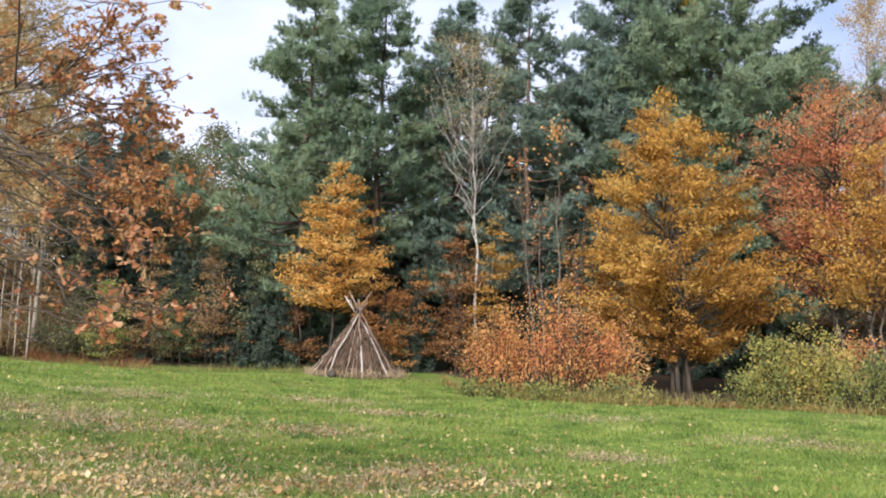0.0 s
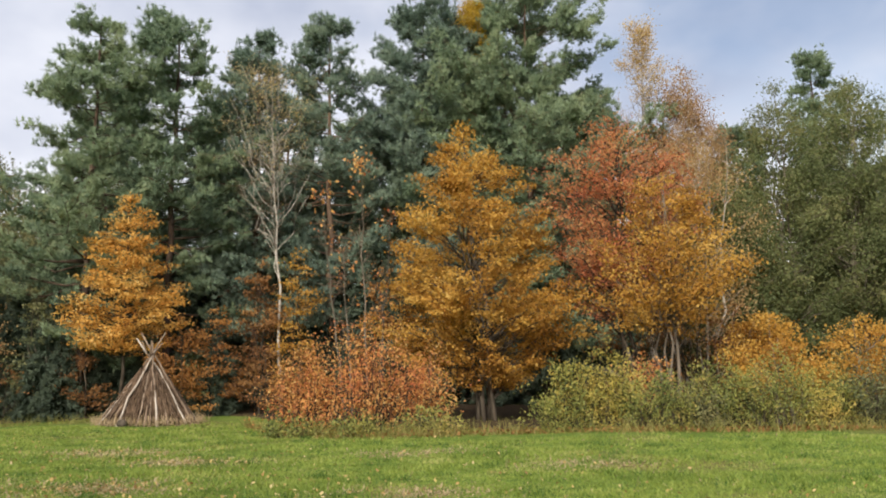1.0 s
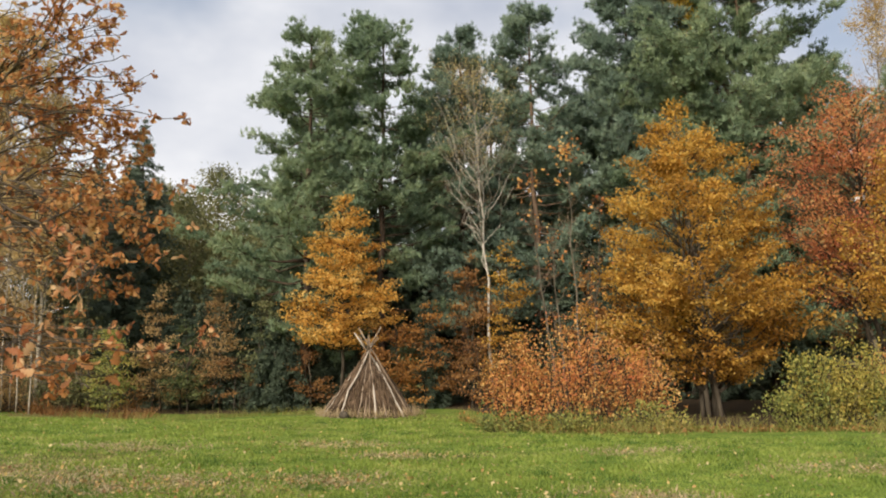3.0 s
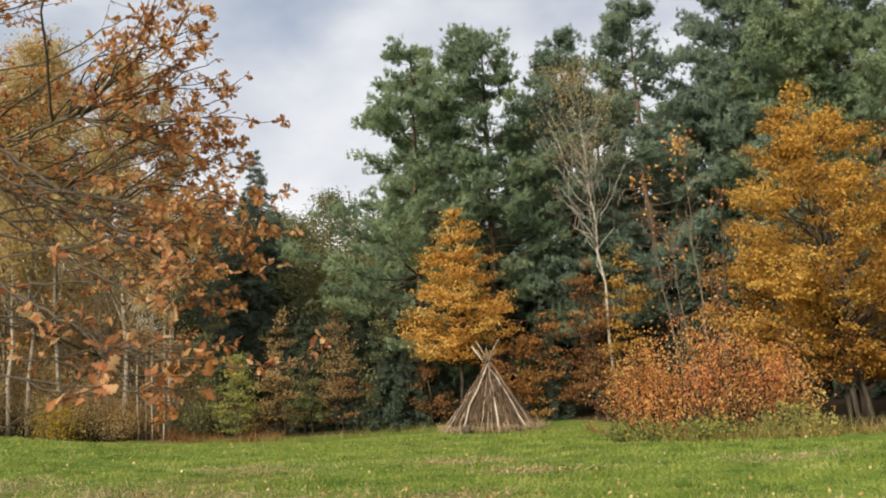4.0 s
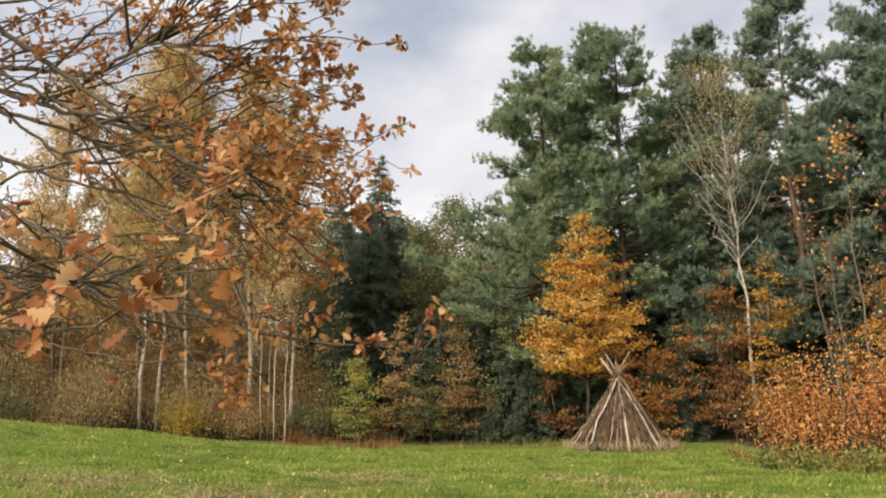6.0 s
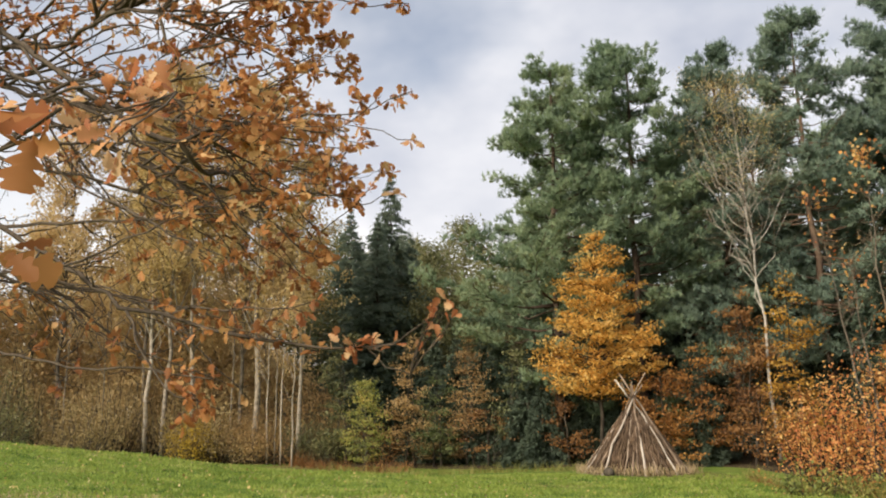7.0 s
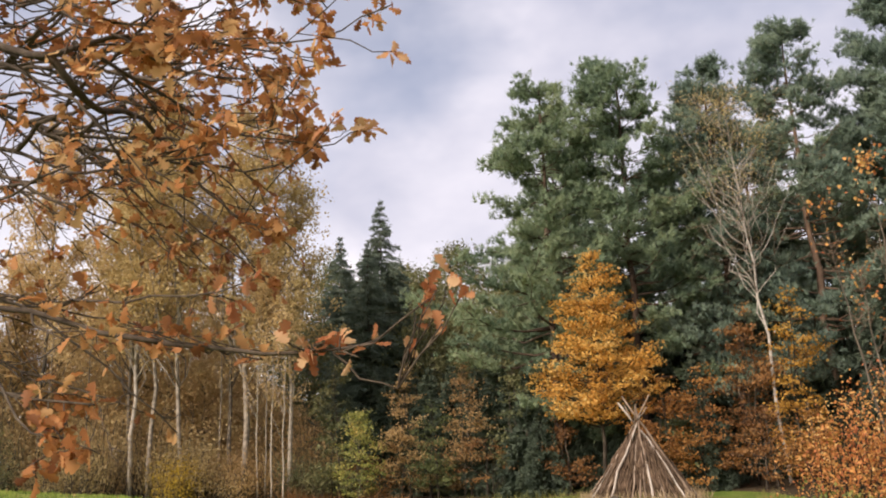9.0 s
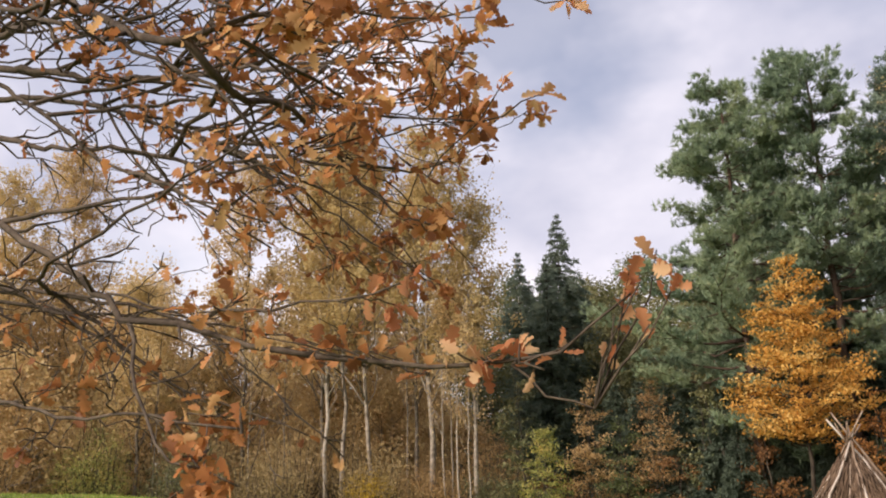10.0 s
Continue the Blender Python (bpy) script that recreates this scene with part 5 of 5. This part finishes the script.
    limb(low, (-6.2, 7.5, 2.4), (-4.76, 7.0, 2.25), (-4.0, 6.9, 2.08), (-3.58, 6.8, 2.01), (-3.23, 6.7, 1.89), r0=0.026, r1=0.003, leafy=1.3, every=0.16, first=0.5)
    limb(low, (-5.6, 7.2, 2.0), (-4.5, 6.9, 1.82), (-4.14, 6.8, 1.75), (-3.48, 6.6, 1.65), (-3.22, 6.55, 1.65), (-2.85, 6.5, 1.59), r0=0.024, r1=0.003, leafy=1.3, every=0.17, first=0.45, reach=0.35)
    # the upper boughs that fork over the meadow
    limb(high, (-6.4, 7.2, 4.3), (-5.2, 6.8, 3.6), (-4.05, 6.6, 2.98), (-3.51, 6.5, 2.69), (-3.12, 6.45, 2.48), (-2.98, 6.45, 2.38), (-2.89, 6.5, 2.3), (-2.85, 6.55, 2.2), r0=0.034, r1=0.004, leafy=0.5, every=0.2, first=0.4, smooth=1)
    limb(high, (-6.2, 7.2, 4.6), (-4.9, 6.9, 3.7), (-4.05, 6.7, 3.13), (-3.35, 6.5, 2.65), (-3.15, 6.47, 2.54), (-3.01, 6.45, 2.48), r0=0.032, r1=0.011, leafy=0.5, every=0.22, first=0.45, smooth=1)
    limb((-3.01, 6.45, 2.48), (-2.99, 6.5, 2.41), (-3.05, 6.7, 2.43), (-3.05, 6.85, 2.47), (-3.04, 7.0, 2.45), (-3.08, 7.15, 2.39), (-2.9, 7.15, 2.23), (-2.74, 7.1, 2.11), r0=0.012, r1=0.003, leafy=0.55, every=0.2, reach=0.3, smooth=1)
    limb((-3.01, 6.45, 2.48), (-3.0, 6.5, 2.55), (-2.89, 6.6, 2.59), (-2.8, 6.75, 2.64), (-2.6, 6.85, 2.6), r0=0.009, r1=0.003, every=0.12)
    limb((-2.99, 6.5, 2.54), (-2.93, 6.65, 2.51), (-2.9, 6.75, 2.48), (-2.87, 6.85, 2.44), (-2.73, 6.9, 2.37), (-2.5, 6.95, 2.33), r0=0.007, r1=0.002, every=0.12)
    limb(high, (-6.4, 7.3, 4.0), (-5.07, 7.0, 3.34), (-4.52, 6.9, 2.96), (-4.29, 6.9, 2.81), (-4.11, 6.9, 2.69), (-3.93, 6.9, 2.53), (-3.74, 6.9, 2.45), (-3.58, 6.9, 2.37), (-3.31, 6.9, 2.22), (-3.14, 6.9, 2.1), r0=0.032, r1=0.003, leafy=0.5, every=0.22, first=0.42, smooth=1)
    limb((-6.2, 7.4, 3.6), (-5.08, 7.1, 2.99), (-4.32, 7.0, 2.68), (-3.93, 6.95, 2.59), (-3.67, 6.9, 2.51), (-3.46, 6.9, 2.4), r0=0.028, r1=0.003, leafy=0.5, every=0.24, first=0.35)
    limb(high, (-6.6, 7.7, 4.1), (-5.53, 7.4, 3.7), (-4.93, 7.3, 3.57), (-4.38, 7.2, 3.41), (-4.09, 7.15, 3.52), (-3.89, 7.1, 3.51), (-3.45, 7.05, 3.35), (-3.19, 7.0, 3.37), (-2.97, 7.0, 3.35), (-2.69, 7.0, 3.28), r0=0.042, r1=0.003, every=0.16, first=0.5, smooth=1)
    limb(high, (-7.0, 7.9, 4.1), (-6.06, 7.6, 3.77), (-5.1, 7.5, 3.43), (-4.8, 7.5, 3.32), (-4.34, 7.4, 3.14), (-3.87, 7.3, 2.99), (-3.4, 7.2, 2.85), (-2.9, 7.2, 2.72), r0=0.042, r1=0.004, leafy=0.7, every=0.18, first=0.5)
    limb(high, (-7.0, 7.8, 3.9), (-6.04, 7.6, 3.57), (-5.39, 7.6, 3.41), (-4.88, 7.6, 3.23), (-4.36, 7.5, 2.99), (-3.8, 7.4, 2.7), (-3.4, 7.35, 2.45), r0=0.038, r1=0.003, leafy=0.6, every=0.2, first=0.5)
    # outer side boughs that make the thick rim of the crown
    for k in range(36):
        z = 2.25 + 2.05 * ((k * 0.618) % 1.0)
        y = 6.45 + 1.25 * ((k * 0.382 + 0.2) % 1.0)
        back = 0.06 * (z - 2.6) ** 2 * (z > 2.6) + 0.26 * rng.uniform() ** 2
        tip = np.array([-2.7 - back - 0.12 * (y - 6.9), y, z])
        root_at = np.array([-3.9 + rng.uniform(-0.3, 0.5), y + rng.uniform(-0.4, 0.6), z + rng.uniform(-0.3, 0.6)])
        root_at = joint(root_at, tip)
        mid = 0.5 * (tip + root_at) + rng.normal(size=3) * [0.12, 0.15, 0.14]
        limb(root_at, mid, tip, r0=0.009, r1=0.0025, leafy=0.85, every=0.19, reach=0.32, first=0.3)
    # single twigs that stand out of the rim
    limb((-3.4, 7.2, 2.85), (-2.85, 7.18, 2.84), (-2.6, 7.2, 2.8), (-2.37, 7.19, 2.87), r0=0.006, r1=0.0022, leafy=0.5, every=0.2, reach=0.12)
    sprig((-2.35, 7.19, 2.88), (-2.42, 7.2, 2.86))
    limb((-3.19, 7.0, 3.37), (-2.8, 7.2, 3.42), (-2.6, 7.3, 3.38), (-2.43, 7.35, 3.4), r0=0.006, r1=0.002, leafy=0.5, every=0.2, reach=0.12)
    limb((-4.09, 7.15, 3.52), (-3.82, 6.6, 4.2), (-3.48, 6.5, 4.08), (-3.12, 6.4, 3.97), (-2.73, 6.4, 3.97), (-2.43, 6.4, 4.03), (-2.29, 6.4, 3.98), r0=0.011, r1=0.0022, leafy=0.5, every=0.25, reach=0.2)
    # boughs that fill the upper crown
    for k in range(12):
        z = 3.25 + 1.5 * ((k * 0.618 + 0.1) % 1.0)
        y = 6.7 + 1.4 * ((k * 0.382) % 1.0)
        tip = np.array([-4.7 + 1.7 * ((k * 0.755) % 1.0), y, z])
        root_at = joint(tip + [-1.1, 0.2, 0.2], tip)
        limb(root_at, 0.5 * (tip + root_at) + rng.normal(size=3) * 0.12, tip, r0=0.011, r1=0.0025, leafy=0.35, every=0.2, reach=0.36, first=0.25)
    # leafy boughs over the trunk side of the crown
    for k in range(16):
        z = 3.55 + 1.1 * ((k * 0.618 + 0.2) % 1.0)
        tip = np.array([-5.6 + 1.5 * ((k * 0.755 + 0.4) % 1.0), 6.9 + 1.2 * ((k * 0.382) % 1.0), z])
        root_at = joint(tip + [-0.9, 0.15, 0.1], tip)
        limb(root_at, 0.5 * (tip + root_at) + rng.normal(size=3) * 0.1, tip, r0=0.009, r1=0.0022, leafy=0.85, every=0.17, reach=0.34, first=0.2)
    # boughs that fill the crown below its middle
    for k in range(16):
        z = 1.55 + 1.15 * ((k * 0.618 + 0.35) % 1.0)
        y = 6.6 + 1.6 * ((k * 0.382 + 0.1) % 1.0)
        tip = np.array([-4.4 + 1.55 * ((k * 0.755 + 0.2) % 1.0), y, z])
        root_at = joint(tip + [-0.9, 0.15, 0.3], tip)
        limb(root_at, 0.5 * (tip + root_at) + rng.normal(size=3) * 0.1, tip, r0=0.008, r1=0.0022, leafy=0.85, every=0.16, reach=0.3, first=0.25)
    # deeper boughs behind
    for k in range(5):
        z = 1.65 + 1.9 * ((k * 0.618 + 0.3) % 1.0)
        y = 8.0 + 1.9 * ((k * 0.382) % 1.0)
        tip = np.array([-3.15 - 0.32 * (y - 8.0) - 0.4 * rng.uniform(), y, z])
        root_at = np.array([-5.2 + rng.uniform(-0.4, 0.8), y + rng.uniform(-0.6, 0.6), z + rng.uniform(-0.5, 0.8)])
        root_at = joint(root_at, tip)
        limb(root_at, 0.5 * (tip + root_at) + rng.normal(size=3) * 0.2 + [0, 0, 0.1], tip, r0=0.01, r1=0.0025, leafy=0.8, every=0.22, reach=0.42, first=0.3)
    # boughs hanging near the way
    limb(low, (-6.0, 6.7, 2.4), (-4.2, 5.6, 1.95), (-2.93, 4.9, 1.72), (-2.6, 4.7, 1.66), (-2.27, 4.55, 1.6), (-2.02, 4.45, 1.57), (-1.87, 4.4, 1.58), (-1.76, 4.35, 1.59), (-1.73, 4.35, 1.63), (-1.71, 4.35, 1.67),
         r0=0.03, r1=0.002, leafy=0.15, every=0.3, reach=0.14, first=0.66, smooth=1)
    limb((-1.76, 4.35, 1.59), (-1.71, 4.4, 1.57), (-1.69, 4.42, 1.55), (-1.67, 4.42, 1.57), r0=0.003, r1=0.0016, leafy=0.2, every=0.2, reach=0.06)
    limb((-2.93, 4.9, 1.72), (-2.37, 4.4, 1.47), (-2.23, 4.35, 1.51), (-2.09, 4.3, 1.54), (-2.0, 4.3, 1.59), (-1.92, 4.3, 1.6), r0=0.0045, r1=0.002, leafy=0.1, every=0.5, reach=0.1)
    limb((-4.2, 5.6, 1.95), (-2.94, 4.9, 1.74), (-2.7, 4.8, 1.72), (-2.31, 4.6, 1.71), (-2.09, 4.5, 1.66), r0=0.01, r1=0.002, leafy=0.2, every=0.4, reach=0.12, first=0.6)
    limb((-2.31, 4.6, 1.71), (-2.03, 4.5, 1.71), (-1.95, 4.5, 1.74), r0=0.003, r1=0.0016, leafy=0.2, every=0.3, reach=0.08)
    limb((-3.2, 5.4, 2.15), (-2.47, 4.9, 1.87), (-2.15, 4.7, 1.73), (-1.87, 4.5, 1.63), r0=0.006, r1=0.002, leafy=0.2, every=0.35, reach=0.12)
    sprig((-2.31, 4.5, 1.83), (-2.27, 4.5, 1.8), (-2.22, 4.5, 1.77), (-2.19, 4.5, 1.83), (-2.36, 4.5, 1.71), (-2.08, 4.4, 1.65), (-2.07, 4.3, 1.57), (-2.03, 4.3, 1.58), (-1.69, 4.35, 1.61), (-1.68, 4.4, 1.7), (-1.66, 4.4, 1.68),
          (-1.62, 4.4, 1.66), (-1.6, 4.4, 1.68), (-1.86, 4.5, 1.74), (-1.97, 4.4, 1.64))
    limb((-4.2, 5.6, 1.95), (-3.2, 5.5, 2.25), (-2.47, 5.6, 2.32), (-2.2, 5.3, 2.1), (-2.07, 5.0, 1.92), r0=0.008, r1=0.002, leafy=0.5, every=0.22, reach=0.16, first=0.5)
    sprig((-2.07, 5.0, 1.89), (-2.12, 5.0, 1.95), (-2.32, 5.3, 1.95), (-2.21, 5.2, 2.02))

    part("trunk", tube_mesh("trunk", lines, OAKBARK, 5), root, "dark fissured trunk, boughs and twigs")
    leaves = []
    for p, d, many in spots:
        for k in range(many):
            x = unit(d * 0.6 + rng.normal(size=3) * 0.75 + np.array([0, 0, -0.15]))
            y = unit(np.cross(unit(rng.normal(size=3) + np.array([0, 0, 0.6])), x))
            size = rng.uniform(0.032, 0.06)
            q = p - d * rng.uniform(0, 0.035) + rng.normal(size=3) * 0.006
            leaves.append((q, x, y, np.cross(x, y), size, int(rng.integers(len(OAK_SHAPES)))))
    near = sorted(range(len(leaves)), key=lambda i: abs(leaves[i][0][0] + 2.1) + 0.6 * abs(leaves[i][0][1] - 5.6) + 0.5 * abs(leaves[i][0][2] - 1.9))[:290]
    chosen = set(near)
    shapes = []
    for v, f in OAK_SHAPES:
        me = bpy.data.meshes.new("leaf")
        me.from_pydata(v.tolist(), [], f)
        me.polygons.foreach_set("use_smooth", [True] * len(me.polygons))
        me.materials.append(OAKLEAF_ONE)
        shapes.append(me)
    vs, fs, base = [], [], 0
    for i, (q, x, y, z, size, k) in enumerate(leaves):
        m = np.stack([x, y, z], 1) * size
        if i in chosen:
            ob = part("leaf", shapes[k], root)
            mat = Matrix.Identity(4)
            for c in range(3):
                for r in range(3):
                    mat[r][c] = m[r, c]
                mat[c][3] = q[c]
            ob.matrix_basis = mat
        else:
            v, f = OAK_SHAPES[k]
            vs.append(v @ m.T + q)
            fs.append(np.array(f) + base)
            base += len(v)
    me = bpy.data.meshes.new("foliage")
    me.from_pydata(np.concatenate(vs).tolist(), [], np.concatenate(fs).tolist())
    me.polygons.foreach_set("use_smooth", [True] * len(me.polygons))
    me.materials.append(OAKLEAF)
    tagged(part("foliage", me, root), kind="stuff")


oak()
